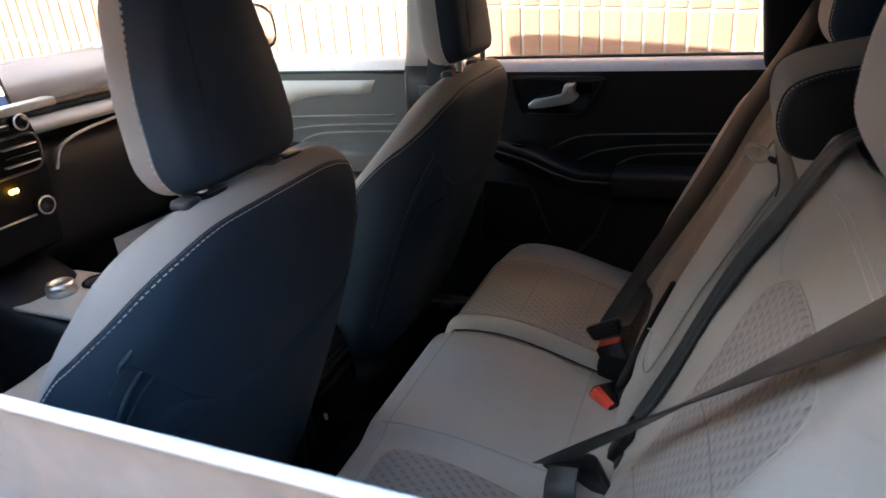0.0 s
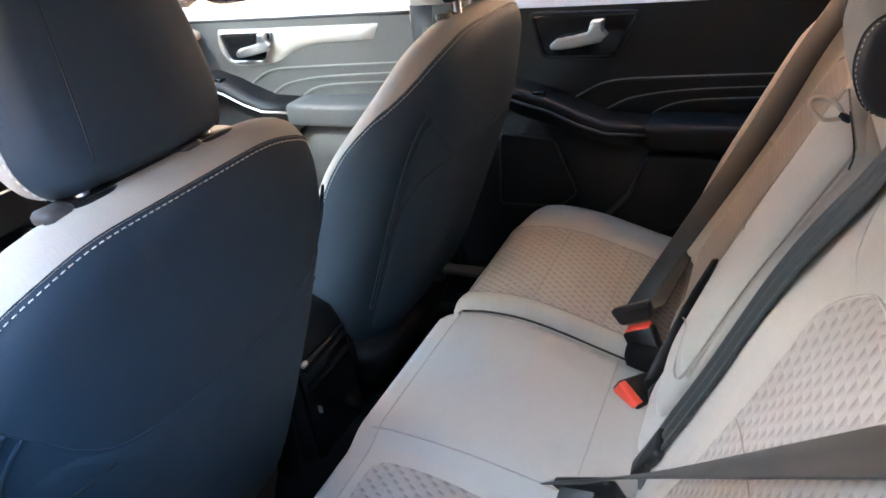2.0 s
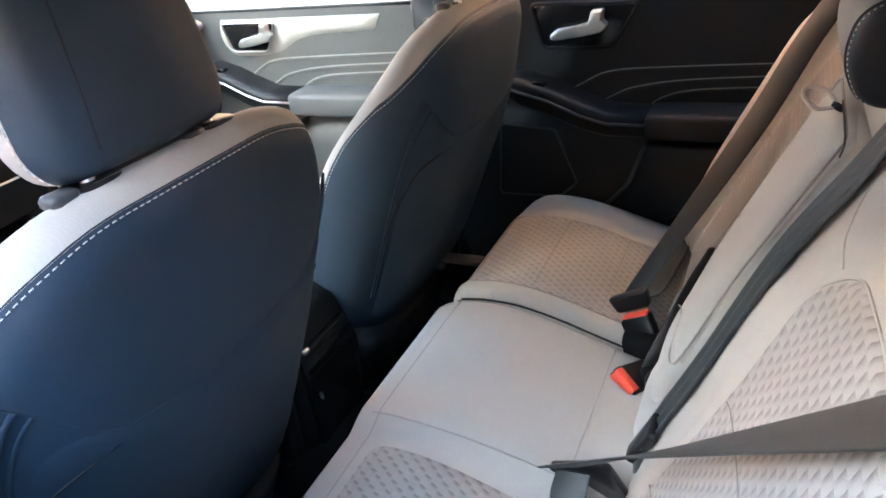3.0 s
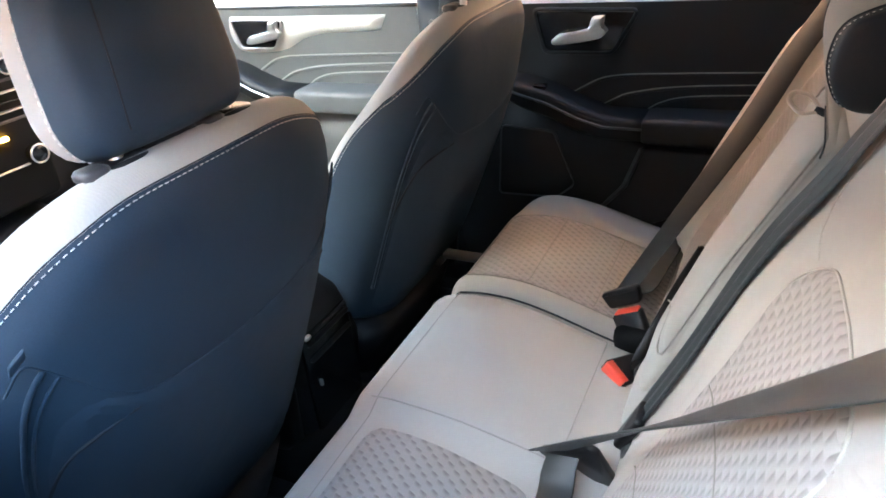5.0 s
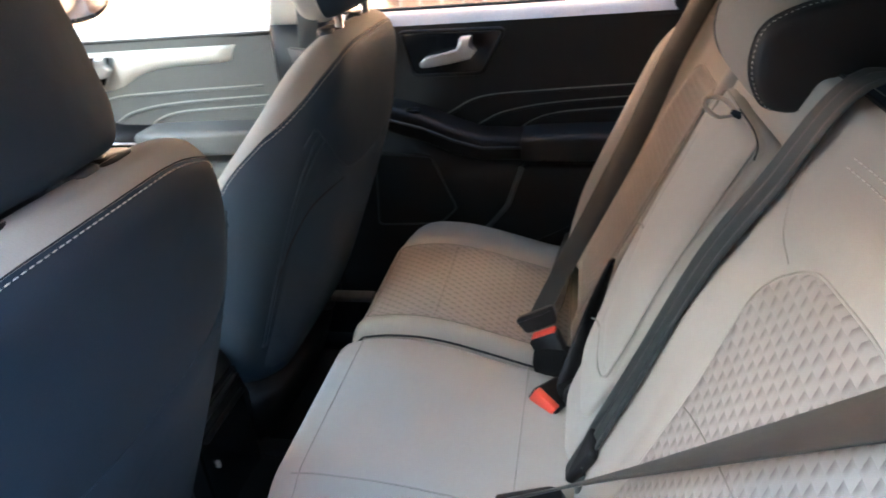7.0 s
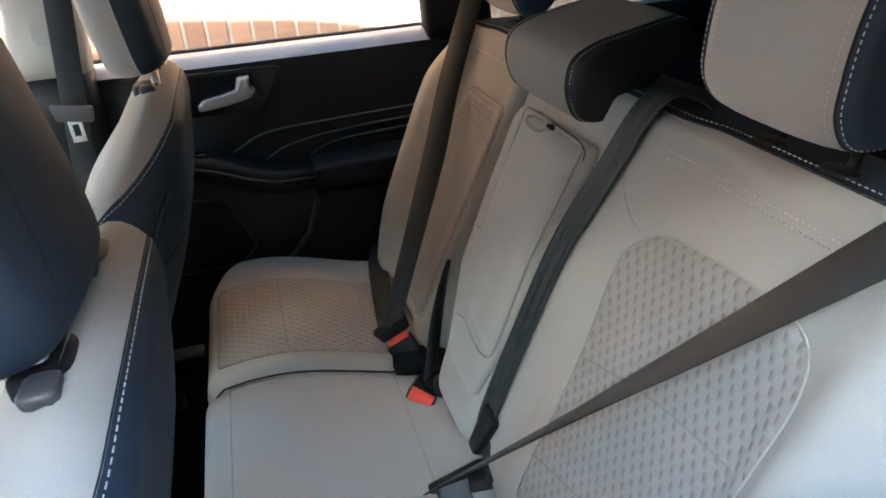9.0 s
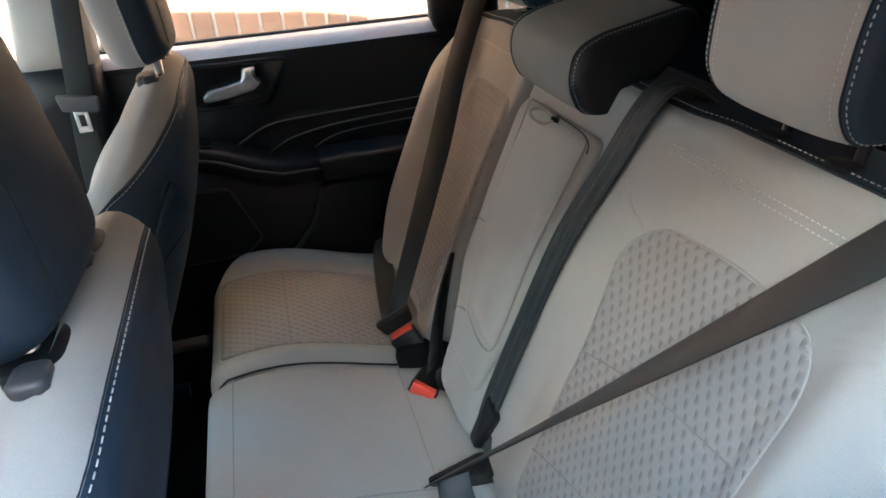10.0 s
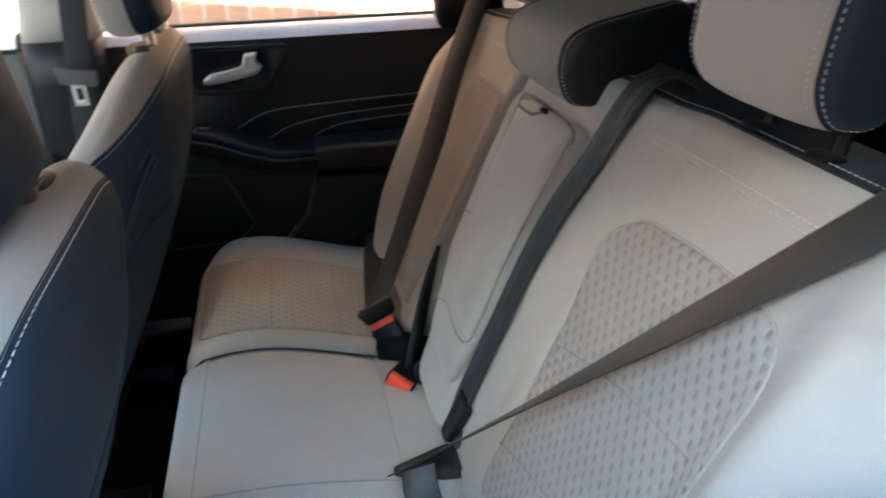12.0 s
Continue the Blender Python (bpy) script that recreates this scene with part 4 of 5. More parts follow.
# ---- doors ----
def door(front, side):
    """A closed door: side 1 the far side, -1 the near side."""
    dx, dz = (-0.945, 0.03) if front else (0.0, 0.0)
    x0, x1 = (-1.05, -0.125) if front else (-0.03, 0.86)
    name = ("door_1" if front else "door_2") if side > 0 else ("door_3" if front else "door_4")
    d = thing(name, "black vinyl " + ("front" if front else "rear") + " door trim with silver handle and stitched lines", "car door", kind="structure")
    Y = (lambda y: y) if side > 0 else (lambda y: 0.045 - y)  # noqa: E731

    def skin_y(z):
        return 0.752 - 0.045 * ease(z, 0.9, 0.78)

    # The front trim takes the paler copy, as if better lit than the rear.
    part("trim_panel", sheet(lambda u, v: (x0 + (x1 - x0) * u, Y(skin_y(0.45 + 0.69 * v) - 0.01 * math.sin(math.pi * u)), 0.45 + 0.69 * v), 30, 40), LITVINYL if front else SOFT, d)
    top = []
    for k in range(17):
        a = k / 16
        y = 0.752 + 0.065 * a
        z = 1.128 + (0.034 if side > 0 else 0.02) * math.sin(min(a * 2.2, 1) * math.pi / 2)
        top.append((y, z))
    part("top_roll", sheet(lambda u, v: (x0 + (x1 - x0) * u, Y(top[round(v * 16)][0]), top[round(v * 16)][1] + (0.012 if front else 0)), 20, 16), SHELF, d, "grey vinyl top roll, sky brightness put into its colour")
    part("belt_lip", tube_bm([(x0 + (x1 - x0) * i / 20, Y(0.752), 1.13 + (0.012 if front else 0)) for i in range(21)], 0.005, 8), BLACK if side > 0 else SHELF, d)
    sy = 0.815 if side > 0 else 0.832
    part("window_seal", box_bm((x0, min(Y(sy), Y(sy + 0.018)), 1.13), (x1, max(Y(sy), Y(sy + 0.018)), 1.168 if side > 0 else 1.164), 0.005), RUBBER, d)
    part("outer_skin", sheet(lambda u, v: (x0 - 0.02 + (x1 - x0 + 0.04) * u, Y((0.84 if side > 0 else 0.845) + 0.085 * math.sin(math.pi * min(1, (1 - v) * 0.75 + 0.08))), 0.28 + 0.87 * v), 16, 24), PAINT, d, "pale painted outer skin")
    if side < 0 and not front:
        glass_pane = part("lowered_window", box_bm((x0 + 0.03, -0.7655, 0.95), (x1 - 0.03, -0.7605, 1.226), 0.0), DUSTY, d, "dusty window pane wound almost down", smooth=False)
        part("pane_edge", box_bm((x0 + 0.03, -0.767, 1.2245), (x1 - 0.03, -0.759, 1.229), 0.001, 1), WHITE, glass_pane, "bright ground glass edge")
    # armrest
    rings = []
    for x, z, h, y in ((0.115, 0.95, 0.012, 0.70), (0.13, 0.952, 0.028, 0.68), (0.17, 0.945, 0.034, 0.665), (0.24, 0.925, 0.034, 0.66), (0.31, 0.895, 0.034, 0.658), (0.37, 0.878, 0.03, 0.656), (0.46, 0.876, 0.028, 0.656)):
        rings.append(oval((x + dx, Y(y + 0.06), z + dz), (0, 1, 0), (0, 0, 1), 0.06, h, 4, 24))
    part("grab_rail", loft_bm(rings), BLACK, d)
    rings = [oval((x + dx, Y(y + 0.06), 0.878 + dz), (0, 1, 0), (0, 0, 1), 0.062, h, 6.0, 32) for x, h, y in ((0.455, 0.02, 0.66), (0.46, 0.029, 0.652), (0.5, 0.031, 0.65), (0.65, 0.031, 0.65), (0.84, 0.03, 0.655))]
    part("armrest", loft_bm(rings), LITVINYL if front else SOFT, d)
    part("armrest_edge", tube_bm([(x + dx, Y(y - 0.001), z + dz) for x, y, z in ((0.15, 0.668, 0.955), (0.24, 0.66, 0.932), (0.31, 0.658, 0.902), (0.37, 0.656, 0.885), (0.46, 0.655, 0.884))], 0.003, 8), CHROME if front else SATIN, d)
    part("window_switch", box_bm((0.2 + dx, min(Y(0.675), Y(0.7)), 0.958 + dz), (0.23 + dx, max(Y(0.675), Y(0.7)), 0.97 + dz), 0.003), GLOSS, d)
    # stitched lines
    for pts in (((0.26, 0.925), (0.30, 0.95), (0.366, 0.978), (0.5, 0.987), (0.85, 0.995)), ((0.33, 0.898), (0.37, 0.922), (0.422, 0.943), (0.55, 0.96), (0.85, 0.97)), ((0.455, 0.905), (0.48, 0.92), (0.522, 0.933), (0.6, 0.94), (0.85, 0.948))):
        line = [(x + dx, Y(skin_y(z + dz) - 0.010 * math.sin(math.pi * min(max((x + dx - x0) / (x1 - x0), 0), 1)) - 0.0006), z + dz) for x, z in pts]
        line = [p for p in smoothed(line, 60) if p.x < x1 - 0.02]
        part("contrast_seam", tube_bm(line, 0.0015, 6), DOORTHREAD, d, "pale contrast seam")
        part("seam_fold", tube_bm([p + Vector((0.002, 0, -0.004)) for p in line], 0.003, 6), LITVINYL if front else SOFT, d)
    # lower door
    if not front:
        spk = rounded([(0.11, 0.862), (0.244, 0.852), (0.296, 0.72), (0.25, 0.68), (0.095, 0.676)], 0.012)
        part("speaker_grille", plate_bm(spk, -0.0, 0.012, lambda a, b, e: (a, Y(0.706 - e), b), 0.004), SOFT, d)
        part("speaker_rim", tube_bm([(a, Y(0.693), b) for a, b in spk], 0.0022, 6, True), SATIN, d)
    pk = rounded([(0.455, 0.832), (0.85, 0.82), (0.85, 0.50), (0.2, 0.50), (0.28, 0.62), (0.36, 0.668), (0.42, 0.735)], 0.02)
    part("door_pocket", plate_bm([(a + dx, b + dz) for a, b in pk if a + dx < x1], 0.0, 0.035, lambda a, b, e: (a, Y(0.715 - e), b), 0.008, 3), BLACK, d)
    part("pocket_edge", tube_bm([(a + dx, Y(0.678), b + dz) for a, b in ((0.28, 0.615), (0.36, 0.665), (0.42, 0.735), (0.455, 0.828))], 0.006, 8), SATIN, d)
    # handle
    proud = 0.016 if front else 0.0
    pl = lambda a, b, e: (a, Y(0.752 - proud - e), b)  # noqa: E731
    if front:
        bez = [(-0.723, 1.114), (-0.535, 1.114), (-0.575, 1.036), (-0.70, 1.036)]
        low = smoothed([(-0.735, 1.045, 0), (-0.715, 1.026, 0), (-0.65, 1.02, 0), (-0.585, 1.024, 0), (-0.54, 1.034, 0), (-0.48, 1.062, 0), (-0.41, 1.075, 0), (-0.30, 1.08, 0), (-0.235, 1.083, 0)], 40)
        decor = lambda u, v: (low[round(u * 40)].x + 0.02 * v * u, Y(0.752 - 0.022 * math.sin(math.pi * (0.06 + 0.88 * v)) ** 0.5 * min(1, (1 - u) * 12 + 0.25)), low[round(u * 40)].y * (1 - v) + 1.121 * v)  # noqa: E731
        part("decor_strip", sheet(decor, 40, 12), DECOR, d, "light satin decor strip")
    else:
        bez = [(0.185, 1.128), (0.425, 1.124), (0.37, 1.03), (0.21, 1.03)]
    if side < 0 and not front:
        return d
    cx = sum(a for a, b in bez) / 4
    cz = sum(b for a, b in bez) / 4
    rim = rounded(bez, 0.016)
    part("handle_bezel", tube_bm([pl(a, b, 0.012) for a, b in rim], 0.003 if front else 0.0045, 8, True), STEEL if front else BLACK, d)
    part("handle_recess", plate_bm([(cx + (a - cx) * 0.97, cz + (b - cz) * 0.97) for a, b in rim], 0.0, 0.011, pl, 0.002), GLOSS, d)
    X = (lambda x: -0.664 + (x - 0.228) * 0.94) if front else (lambda x: x)  # noqa: E731
    lever = rounded([(X(0.232), 1.062), (X(0.246), 1.074), (X(0.286), 1.080), (X(0.318), 1.087), (X(0.326), 1.113), (X(0.353), 1.115), (X(0.350), 1.094), (X(0.362), 1.083), (X(0.346), 1.066), (X(0.3), 1.058), (X(0.246), 1.051), (X(0.233), 1.052)], 0.005)
    handle = part("door_handle", plate_bm(lever, 0.016, 0.032, pl, 0.004, 2), CHROME, d, "satin silver pull handle")
    part("handle_face", plate_bm(rounded([(X(0.325), 1.092), (X(0.331), 1.111), (X(0.349), 1.112), (X(0.346), 1.092)], 0.004), 0.03, 0.035, pl, 0.002, 2), CHROME, handle)
    return d


for f in (True, False):
    for s in (1, -1):
        door(f, s)

# ---- shell of the car ----
body = thing("car_body", "pale parked car body with darkened headliner and light pillars", "car body", kind="structure")
part("floor_pan", box_bm((-1.5, -0.8, 0.36), (1.75, 0.8, 0.405), 0.004), CARPET, body, "black floor carpet")
part("tunnel", loft_bm([oval((x, 0, 0.41), (0, 1, 0), (0, 0, 1), 0.13, h, 3, 20) for x, h in ((-1.1, 0.14), (-0.2, 0.1), (0.2, 0.06), (0.6, 0.05))]), CARPET, body)
CY = 0.033
for s in (-1, 1):
    part("sill", box_bm((-1.2, min(s * 0.66, s * 0.86), 0.3), (1.0, max(s * 0.66, s * 0.86), 0.47), 0.015), BLACK, body)


def rail_z(x):
    """Height of the roof over the side windows."""
    return 1.645 - 0.10 * (x + 0.44) - 0.28 * min(max(x, 0), 0.45) ** 2 - (0.5 * (x + 0.44) ** 2 if x < -0.44 else 0)


def roof_z(x, y):
    return rail_z(x) + 0.05 - 0.05 * (y / 0.62) ** 2


part("roof_panel", sheet(lambda u, v: (-0.62 + 2.22 * u, -0.62 + 1.24 * v, roof_z(-0.62 + 2.22 * u, -0.62 + 1.24 * v) + 0.03), 24, 16), PAINT, body, "pale painted roof")
part("headliner", sheet(lambda u, v: (-0.62 + 2.22 * u, -0.61 + 1.22 * v, roof_z(-0.62 + 2.22 * u, -0.61 + 1.22 * v) - 0.01), 24, 16), ROOFCLOTH, body, "headliner darkened to bounce less light")
for s in (-1, 1):
    part("roof_rail", tube_bm([(-0.62 + 2.22 * i / 24, s * 0.615, rail_z(-0.62 + 2.22 * i / 24) - 0.01) for i in range(25)], 0.036, 10), PAINT, body)

    def pillar(name, lo, hi, w0, w1, depth, mat, y0=0.785, y1=0.615):
        rings = []
        for k in range(9):
            f = k / 8
            x = lo[0] + (hi[0] - lo[0]) * f
            z = lo[1] + (hi[1] - lo[1]) * f
            y = s * (y0 + (y1 - y0) * f + 0.015 * math.sin(math.pi * f))
            rings.append(oval((x, y, z), (1, 0, 0), (0, 1, 0), w0 + (w1 - w0) * f, depth, 4, 24))
        return part(name, loft_bm(rings), mat, body)

    frame_rings = []
    for i in range(13):
        x = -0.02 + 0.84 * i / 12
        hi_z = rail_z(x) - 0.005
        lo_z = min(max(hi_z - 0.07, 1.515), hi_z - 0.012)
        frame_rings.append(oval((x, s * 0.652, (hi_z + lo_z) / 2), (0, 1, 0), (0, 0, 1), 0.022, (hi_z - lo_z) / 2, 4, 16))
    part("upper_door_frame", loft_bm(frame_rings), BLACK, body)
    pillar("a_pillar", (-1.36, 1.12), (-0.62, 1.58), 0.05, 0.045, 0.03, PILLAR)
    pillar("b_pillar", (-0.03, 1.165), (0.06, rail_z(0.06)), 0.075, 0.06, 0.045, PILLAR, 0.745, 0.60)
    pillar("b_pillar_lower", (-0.08, 0.4), (-0.03, 1.165), 0.09, 0.075, 0.05, BLACK, 0.75, 0.745)
    cx = 0 if s > 0 else 0.07
    pillar("c_pillar", (0.86 + cx, 1.13), (0.80 + cx, rail_z(0.8 + cx)), 0.085, 0.07, 0.04, BLACK, 0.79, 0.62)
    pillar("d_pillar", (1.62, 1.10), (1.45, rail_z(1.45)), 0.12, 0.12, 0.04, BLACK, 0.74, 0.60)
    part("quarter_trim", sheet(lambda u, v: (0.86 + 0.84 * u, s * (0.76 - 0.06 * math.sin(math.pi * v) * u), 0.4 + 0.76 * v), 12, 12), BLACK, body, "dark cargo side trim")
    part("quarter_panel", sheet(lambda u, v: (0.86 + 0.9 * u, s * (0.84 + 0.07 * math.sin(math.pi * min(1, (1 - v) * 0.75 + 0.08))), 0.28 + 0.87 * v), 12, 16), PAINT, body, "pale painted quarter panel")
    part("front_wing", sheet(lambda u, v: (-2.3 + 1.24 * u, s * (0.80 + 0.09 * math.sin(math.pi * min(1, (1 - v) * 0.75 + 0.08))), 0.3 + 0.78 * v), 12, 16), PAINT, body, "pale painted front wing")

part("bonnet", sheet(lambda u, v: (-2.3 + 1.1 * u, -0.8 + 1.6 * v, 0.98 + 0.13 * u - 0.06 * (2 * v - 1) ** 4), 16, 16), PAINT, body, "pale painted bonnet")
part("cargo_floor", box_bm((0.95, -0.72, 0.6), (1.72, 0.72, 0.63), 0.005), CARPET, body)
part("tailgate_trim", sheet(lambda u, v: (1.74 - 0.06 * v, -0.72 + 1.44 * u, 0.4 + 0.75 * v), 12, 10), BLACK, body)
part("tailgate_skin", sheet(lambda u, v: (1.80 - 0.06 * v, -0.8 + 1.6 * u, 0.35 + 0.8 * v), 12, 10), PAINT, body, "pale painted tailgate")
part("firewall", box_bm((-1.5, -0.78, 0.36), (-1.45, 0.78, 1.05), 0.01), BLACK, body)


def pane(name, fn, mat, label):
    bm = sheet(fn, 8, 8)
    ob = part(name, bm, mat, None)
    m = ob.modifiers.new("thick", "SOLIDIFY")
    m.thickness = 0.004
    return tagged(ob, label, "window", kind="structure")


def side_pane(name, s, xa, xb, xc, xd, mat=GLASS):
    """xa..xb along the bottom, xc..xd along the top."""
    return pane(name, lambda u, v: ((xa + (xb - xa) * u) * (1 - v) + (xc + (xd - xc) * u) * v, s * (0.825 - 0.2 * v + 0.03 * math.sin(math.pi * v)), 1.14 + (rail_z((xa + (xb - xa) * u) * (1 - v) + (xc + (xd - xc) * u) * v) - 1.155) * v), mat, "clear side window pane")


side_pane("window_1", 1, -1.2, -0.1, -0.62, 0.0)
side_pane("window_2", 1, 0.03, 0.80, 0.1, 0.76, PRIVACY)
pane("window_3", lambda u, v: (-1.38 + 0.78 * v + 0.06 * (2 * u - 1) ** 2, (-0.72 + 1.44 * u) * (1 - 0.18 * v), 1.10 + 0.49 * v + 0.03 * math.sin(math.pi * v)), GLASS, "clear windscreen")
pane("window_4", lambda u, v: (1.70 - 0.22 * v, (-0.66 + 1.32 * u) * (1 - 0.12 * v), 1.14 + 0.29 * v), TINTED, "tinted tailgate window")
for s in (-1, 1):
    pane("window_5" if s > 0 else "window_6", lambda u, v: (0.93 + 0.6 * u - 0.08 * v, s * (0.80 - 0.19 * v), 1.15 + (rail_z(0.93 + 0.6 * u) - 1.16) * v), TINTED, "tinted rear quarter window")

# height adjuster cover and belt of the front passenger on the pillar
cover_o = rounded([(-0.03, 1.235), (0.045, 1.235), (0.065, 1.42), (-0.01, 1.42)], 0.015)
part("belt_guide_cover", plate_bm(cover_o, 0.0, 0.004, lambda a, b, e: (a, 0.652 - 0.33 * (b - 1.3) - e, b), 0.0015), PILLAR, body, "light pillar cover over the belt guide")
pb = thing("seat_belt", "dark seat belt hanging on the pillar with its tongue parked", "seat belt", "front belts")
part("webbing", ribbon_bm([(0.075, 0.60, 1.50), (0.045, 0.62, 1.31), (0.02, 0.635, 1.16), (-0.01, 0.65, 0.95), (-0.03, 0.66, 0.6)], [(0.0235, 0, 0.0)] * 5, 30), WEB, pb)
part("tongue_plate", plate_bm(rounded([(-0.038, 0.014), (0.038, 0.014), (0.033, -0.018), (-0.033, -0.018)], 0.006), -0.005, 0.006, lambda a, b, e: (0.009 + a, 0.628 - e, 1.110 + b - 0.15 * a), 0.003), SATIN, pb)
bm = bmesh.new()
for lo, hi in (((-0.013, 0, -0.055), (-0.006, 0.003, -0.02)), ((0.006, 0, -0.055), (0.013, 0.003, -0.02)), ((-0.013, 0, -0.062), (0.013, 0.003, -0.05)), ((-0.013, 0, -0.026), (0.013, 0.003, -0.016))):
    box_bm(Vector(lo) + Vector((0.007, 0.624, 1.113)), Vector(hi) + Vector((0.007, 0.624, 1.113)), 0.001, 1, bm=bm)
part("latch", bm, CHROME, pb, "silver latch plate")

# ---- dashboard and console ----
dash = thing("dashboard", "dark dashboard with a light decor band and rounded edges", "dashboard", kind="structure")


def dash_part(name, z0, z1, x0, x1, mat, n=4.0, label=""):
    rings = [oval((x0 + (x1 - x0) / 2 - 0.05 * abs(y / 0.72) ** 2 * -1, y, (z0 + z1) / 2), (1, 0, 0), (0, 0, 1), abs(x1 - x0) / 2, (z1 - z0) / 2, n, 28) for y in (-0.74, -0.5, -0.25, 0, 0.25, 0.5, 0.74)]
    return part(name, loft_bm(rings), mat, dash, label)


dash_part("upper_pad", 1.135, 1.235, -1.4, -0.90, DASH)
dash_part("dark_gap", 1.12, 1.18, -1.38, -0.90, GLOSS)
dash_part("decor_band", 1.085, 1.135, -1.38, -0.855, DECOR, 3.0, "light satin decor band")
dash_part("lower_dash", 0.72, 1.10, -1.4, -0.87, BLACK)
part("glovebox_line", tube_bm(smoothed([(-0.86, 0.2, 1.0), (-0.855, 0.24, 1.06), (-0.85, 0.4, 1.085), (-0.83, 0.7, 1.088)], 24), 0.004, 6), SHELF, dash)

stack = thing("centre_console", "black centre stack and console with chrome-ringed knobs and air vents", "console")
st = lambda a, b, e: (-0.80 + (1.06 - b) * -0.02 + e, a, b)  # noqa: E731
part("stack_panel", plate_bm(rounded([(-0.125, 0.84), (0.125, 0.84), (0.135, 1.08), (0.125, 1.165), (-0.125, 1.165), (-0.135, 1.08)], 0.02), -0.08, 0.0, st, 0.01, 3), MATTE, stack)
part("radio_strip", plate_bm(rounded([(-0.11, 1.135), (0.11, 1.135), (0.11, 1.165), (-0.11, 1.165)], 0.008), 0.0, 0.008, st, 0.003), GLOSS, stack)
part("vent_rim", tube_bm([st(a, b, 0.004) for a, b in rounded([(-0.125, 1.035), (0.125, 1.035), (0.13, 1.12), (-0.13, 1.12)], 0.03)], 0.0035, 8, True), SATIN, stack)
for s in (-1, 1):
    for k in range(3):
        part("vent_slat", box_bm(st(min(s * 0.03, s * 0.115), 1.055 + 0.02 * k, 0.0), st(max(s * 0.03, s * 0.115), 1.0585 + 0.02 * k, 0.016), 0.0015), CHROME if k != 1 else GLOSS, stack)
    for z, r in ((1.15, 0.017), (0.95, 0.021)):
        ring = [st(s * 0.088 + r * math.cos(k * math.tau / 24), z + r * math.sin(k * math.tau / 24), 0.022) for k in range(24)]
        knob = part("knob", loft_bm([[st(s * 0.088 + rr * math.cos(k * math.tau / 24), z + rr * math.sin(k * math.tau / 24), e) for k in range(24)] for rr, e in ((r, 0.0), (r, 0.02), (r * 0.85, 0.024), (r * 0.3, 0.025))]), GLOSS, stack)
        part("knob_ring", tube_bm(ring, 0.0022, 6, True), CHROME, knob, "chrome ring")
for z in (1.15, 0.935):
    part("chrome_bar", box_bm(st(-0.065, z - 0.004, 0.004), st(0.065, z, 0.012), 0.0015), CHROME, stack)
part("decor_band", plate_bm(rounded([(-0.16, 1.166), (0.2, 1.166), (0.2, 1.186), (-0.16, 1.186)], 0.006), -0.03, 0.01, st, 0.004), DECOR, stack, "light satin decor band")
part("warning_lamp", box_bm(st(0.022, 0.997, 0.0), st(0.042, 1.006, 0.008), 0.002), AMBER, stack, "amber indicator lamp")
part("hazard_switch", box_bm(st(-0.018, 1.085, 0.002), st(0.018, 1.11, 0.012), 0.003), BLACK, stack)
scr = thing("display_screen", "tablet-like display with a white map page and dark bar", "display")
sc = lambda a, b, e: (-0.835 - 0.12 * (b - 1.26) + e, a, b)  # noqa: E731
part("screen_frame", plate_bm(rounded([(-0.118, 1.175), (0.118, 1.175), (0.112, 1.318), (-0.112, 1.318)], 0.012), -0.018, 0.0, sc, 0.004, 3), GLOSS, scr)
part("page", plate_bm([(-0.104, 1.207), (0.104, 1.207), (0.101, 1.306), (-0.101, 1.306)], 0.0005, 0.0015, sc, 0), SCREEN, scr)
part("bar", plate_bm([(-0.105, 1.186), (0.105, 1.186), (0.104, 1.2065), (-0.104, 1.2065)], 0.0005, 0.0015, sc, 0), SCREENBAR, scr)
for k in range(4):
    part("icon", plate_bm(rounded([(-0.08 + 0.05 * k, 1.192), (-0.072 + 0.05 * k, 1.192), (-0.072 + 0.05 * k, 1.201), (-0.08 + 0.05 * k, 1.201)], 0.003), 0.0016, 0.0022, sc, 0), SCREEN, scr)
part("map_mark", plate_bm(rounded([(0.055, 1.25), (0.07, 1.25), (0.07, 1.272), (0.055, 1.272)], 0.003), 0.0016, 0.0022, sc, 0), SCREENBAR, scr)
part("stack_foot", loft_bm([oval((x, 0, z), (0, 1, 0), (0, 0, 1), w, h, 4, 24) for x, z, w, h in ((-0.95, 0.66, 0.13, 0.2), (-0.82, 0.64, 0.125, 0.17), (-0.72, 0.6, 0.12, 0.165), (-0.45, 0.58, 0.115, 0.165), (-0.40, 0.56, 0.11, 0.14))]), BLACK, stack)
part("shifter_plate", box_bm((-0.79, -0.09, 0.758), (-0.52, 0.11, 0.768), 0.004), DECOR, stack, "satin shifter surround")
part("rotary_shifter", loft_bm([[(-0.70 + r * math.cos(k * math.tau / 28), r * math.sin(k * math.tau / 28), z) for k in range(28)] for z, r in ((0.766, 0.034), (0.79, 0.032), (0.796, 0.028), (0.796, 0.022), (0.792, 0.02))]), CHROME, stack, "chrome rotary gear selector")
part("cup_holder", tube_bm([(-0.66 + 0.036 * math.cos(k * math.tau / 24), 0.07 + 0.036 * math.sin(k * math.tau / 24), 0.769) for k in range(24)], 0.004, 6, True), GLOSS, stack)
# Solid dark disc with no hollow: the shade inside the cup holder as colour.
part("cup_shade", loft_bm([[(-0.66 + r * math.cos(k * math.tau / 24), 0.07 + r * math.sin(k * math.tau / 24), z) for k in range(24)] for z, r in ((0.74, 0.032), (0.7695, 0.034))]), DARKSEAM, stack)
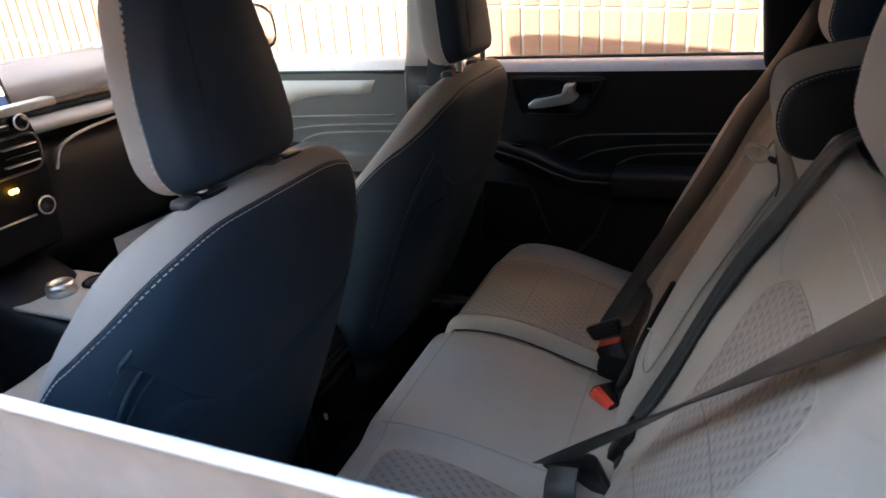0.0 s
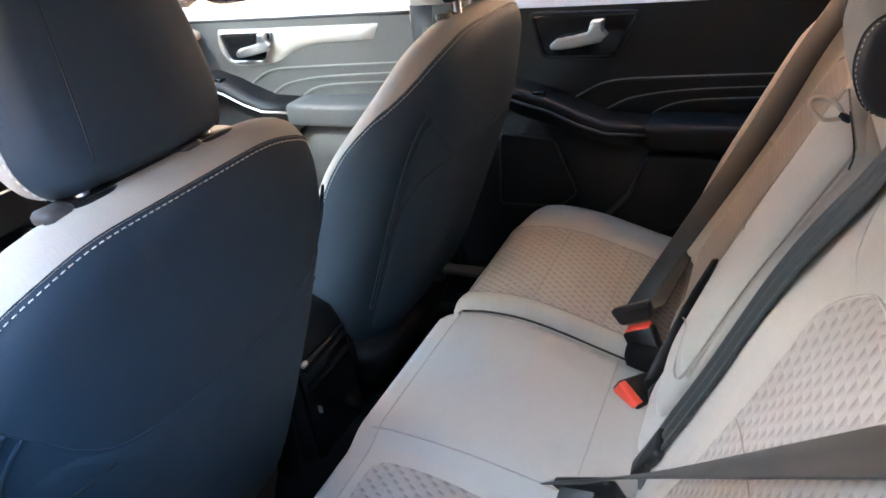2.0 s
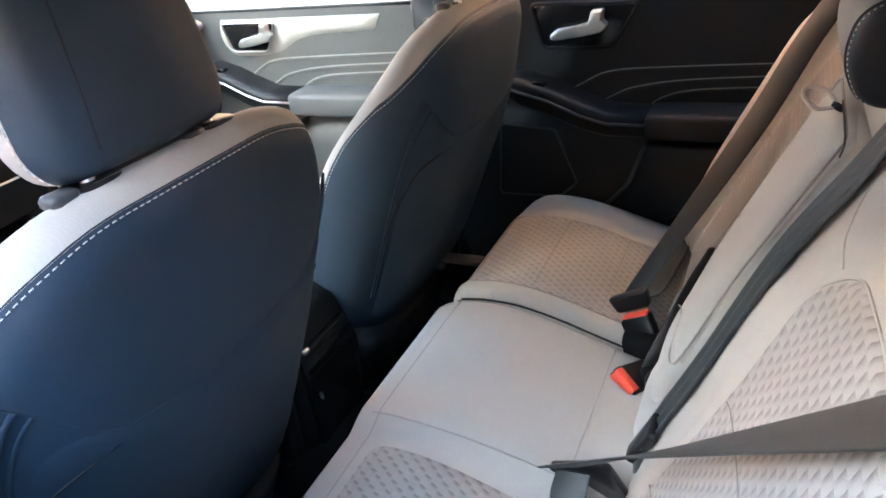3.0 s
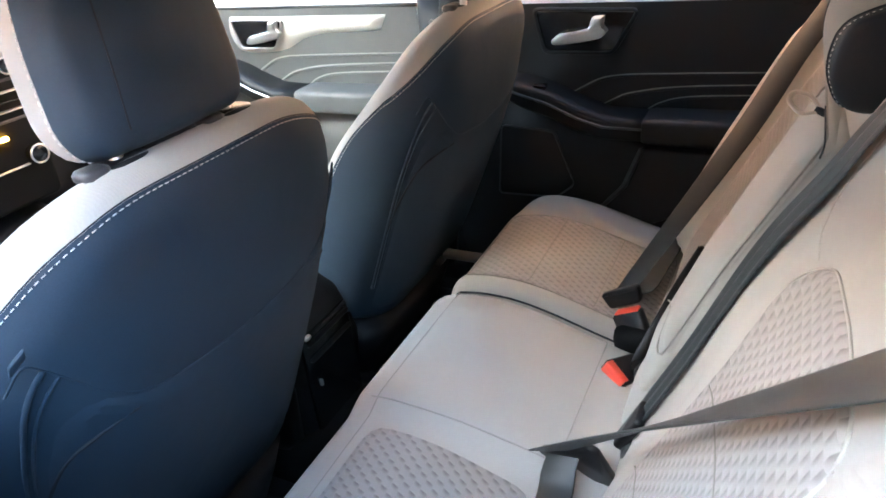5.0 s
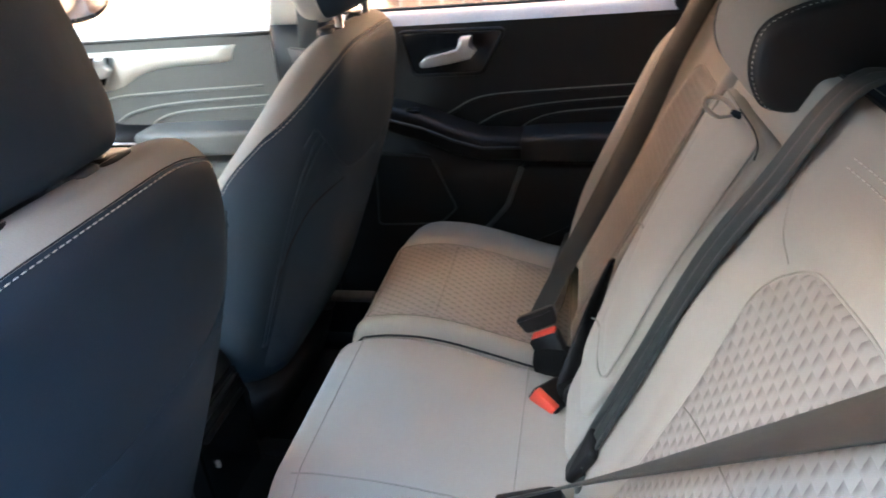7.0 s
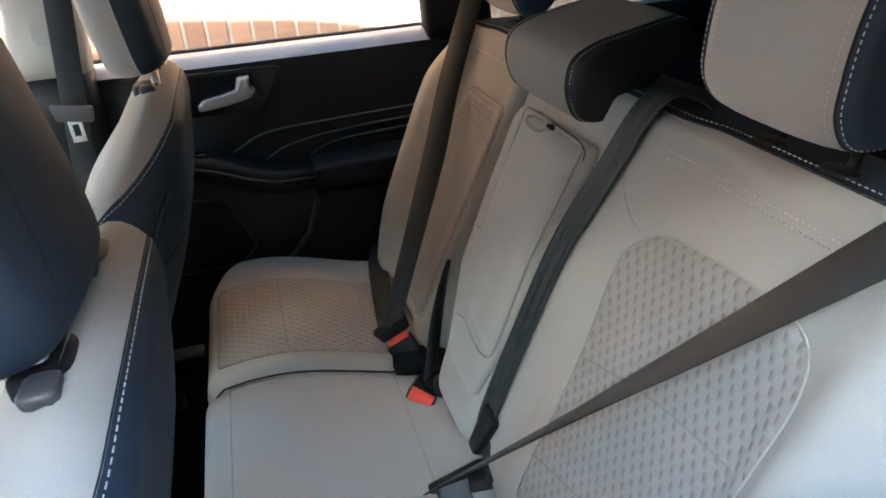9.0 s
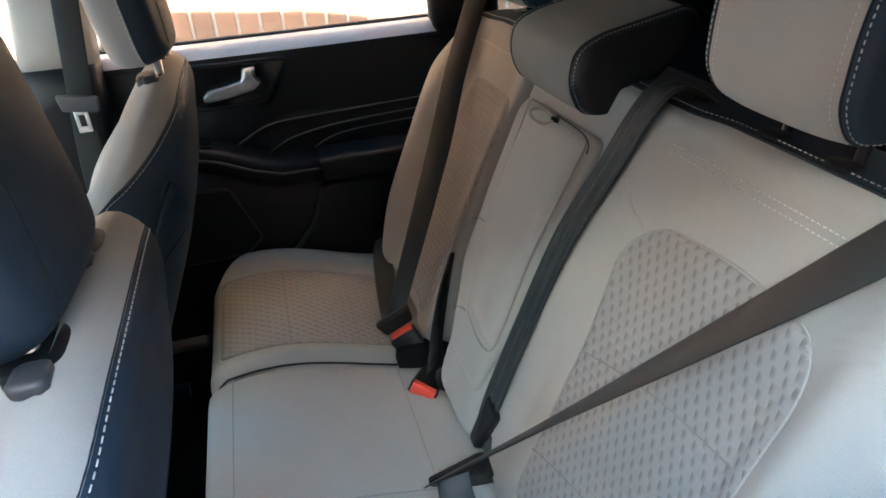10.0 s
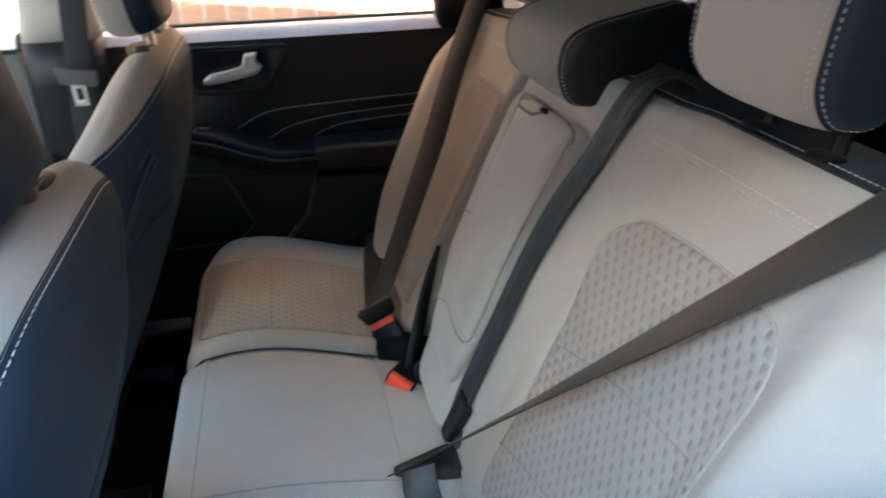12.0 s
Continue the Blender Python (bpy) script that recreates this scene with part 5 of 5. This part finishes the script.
part("armrest_box", loft_bm([oval((x, 0.02, z), (0, 1, 0), (0, 0, 1), w, h, 3.6, 28) for x, z, w, h in ((-0.42, 0.61, 0.085, 0.15), (-0.4, 0.61, 0.1, 0.17), (-0.2, 0.61, 0.105, 0.175), (-0.06, 0.6, 0.105, 0.175), (-0.02, 0.59, 0.1, 0.165), (-0.005, 0.585, 0.085, 0.145))]), BLACK, stack)
part("rear_panel", box_bm((-0.02, -0.055, 0.48), (0.004, 0.095, 0.70), 0.006), GLOSS, stack)
for z in (0.69, 0.655):
    part("rear_vent", box_bm((0.002, -0.045, z - 0.008), (0.012, 0.085, z), 0.002), BLACK, stack)
part("chrome_tab", box_bm((0.004, -0.05, 0.7), (0.012, -0.035, 0.708), 0.002), CHROME, stack)
part("chrome_tab", box_bm((0.004, -0.035, 0.585), (0.012, -0.03, 0.6), 0.002), CHROME, stack)

wheel = thing("steering_wheel", "black steering wheel in front of the driver", "steering wheel")
wc, wa, wb = Vector((-0.60, -0.365, 1.04)), Vector((0, 1, 0)), Vector((0.4, 0, 0.917))
part("rim", tube_bm([wc + wa * 0.185 * math.cos(k * math.tau / 48) + wb * 0.185 * math.sin(k * math.tau / 48) for k in range(48)], 0.016, 12, True), SOFT, wheel)
wn_ = wa.cross(wb).normalized()
part("hub", loft_bm([oval(wc + wn_ * e, wa, wb, a, b, 3, 28) for e, a, b in ((-0.03, 0.06, 0.06), (0.0, 0.075, 0.07), (0.02, 0.07, 0.065))]), BLACK, wheel)
for a in (0, math.pi, -math.pi / 2):
    part("spoke", tube_bm([wc + (wa * math.cos(a) + wb * math.sin(a)) * r for r in (0.06, 0.12, 0.18)], 0.014, 8), BLACK, wheel)
part("column", tube_bm([wc, wc + Vector((-0.35, 0, -0.12))], 0.035, 12), BLACK, wheel)

mirror = thing("door_mirror", "pale painted door mirror outside the front window", "mirror")
mn = Vector((0.82, -0.54, 0.15)).normalized()
ma = Vector((0.54, 0.82, 0)).normalized()
mb = mn.cross(ma).normalized()
mc = Vector((-0.93, 1.1, 1.235))
part("mirror_shell", loft_bm([oval(mc + mn * e, ma, mb, a, b, 3, 28) for e, a, b in ((-0.13, 0.05, 0.03), (-0.1, 0.11, 0.07), (-0.03, 0.142, 0.093), (0.004, 0.138, 0.089))]), GLOSS, mirror)
part("mirror_glass", loft_bm([oval(mc + mn * e, ma, mb, 0.128, 0.079, 3, 28) for e in (0.002, 0.007)]), MIRROR, mirror, "mirror glass")
part("mirror_foot", tube_bm([(-1.04, 0.8, 1.13), (-1.04, 1.0, 1.19)], 0.022, 10), RUBBER, mirror)

# ---- bricks of the wall ----
shared = brick_mesh()
HA, HC = (BW - JOINT) / 2, (BH - JOINT) / 2
verts, faces = [], []
for row in range(-6, 22):
    for col in range(-85, 86):
        x = col * BW + 0.045
        zc = 1.215 - BH / 2 + row * BH + SLOPE * x
        if -2 <= row <= 2 and -2.0 < x < 2.6:
            br = new("brick", shared)
            br.parent = wall
            br.location = (x, WALL_Y + random.uniform(-0.001, 0.001), zc)
        elif zc + HC < 5.79:
            k = len(verts)
            verts += [(x + sx * HA, WALL_Y + d, zc + sz * HC) for d in (0, 0.02) for sx, sz in ((-1, -1), (1, -1), (1, 1), (-1, 1))]
            faces += [(k, k + 1, k + 2, k + 3), (k, k + 4, k + 5, k + 1), (k + 1, k + 5, k + 6, k + 2), (k + 2, k + 6, k + 7, k + 3), (k + 3, k + 7, k + 4, k)]
me = bpy.data.meshes.new("brickwork")
me.from_pydata(verts, [], faces)
me.materials.append(BRICK)
more = new("brickwork", me)
more.parent = wall
tagged(more, kind="stuff")
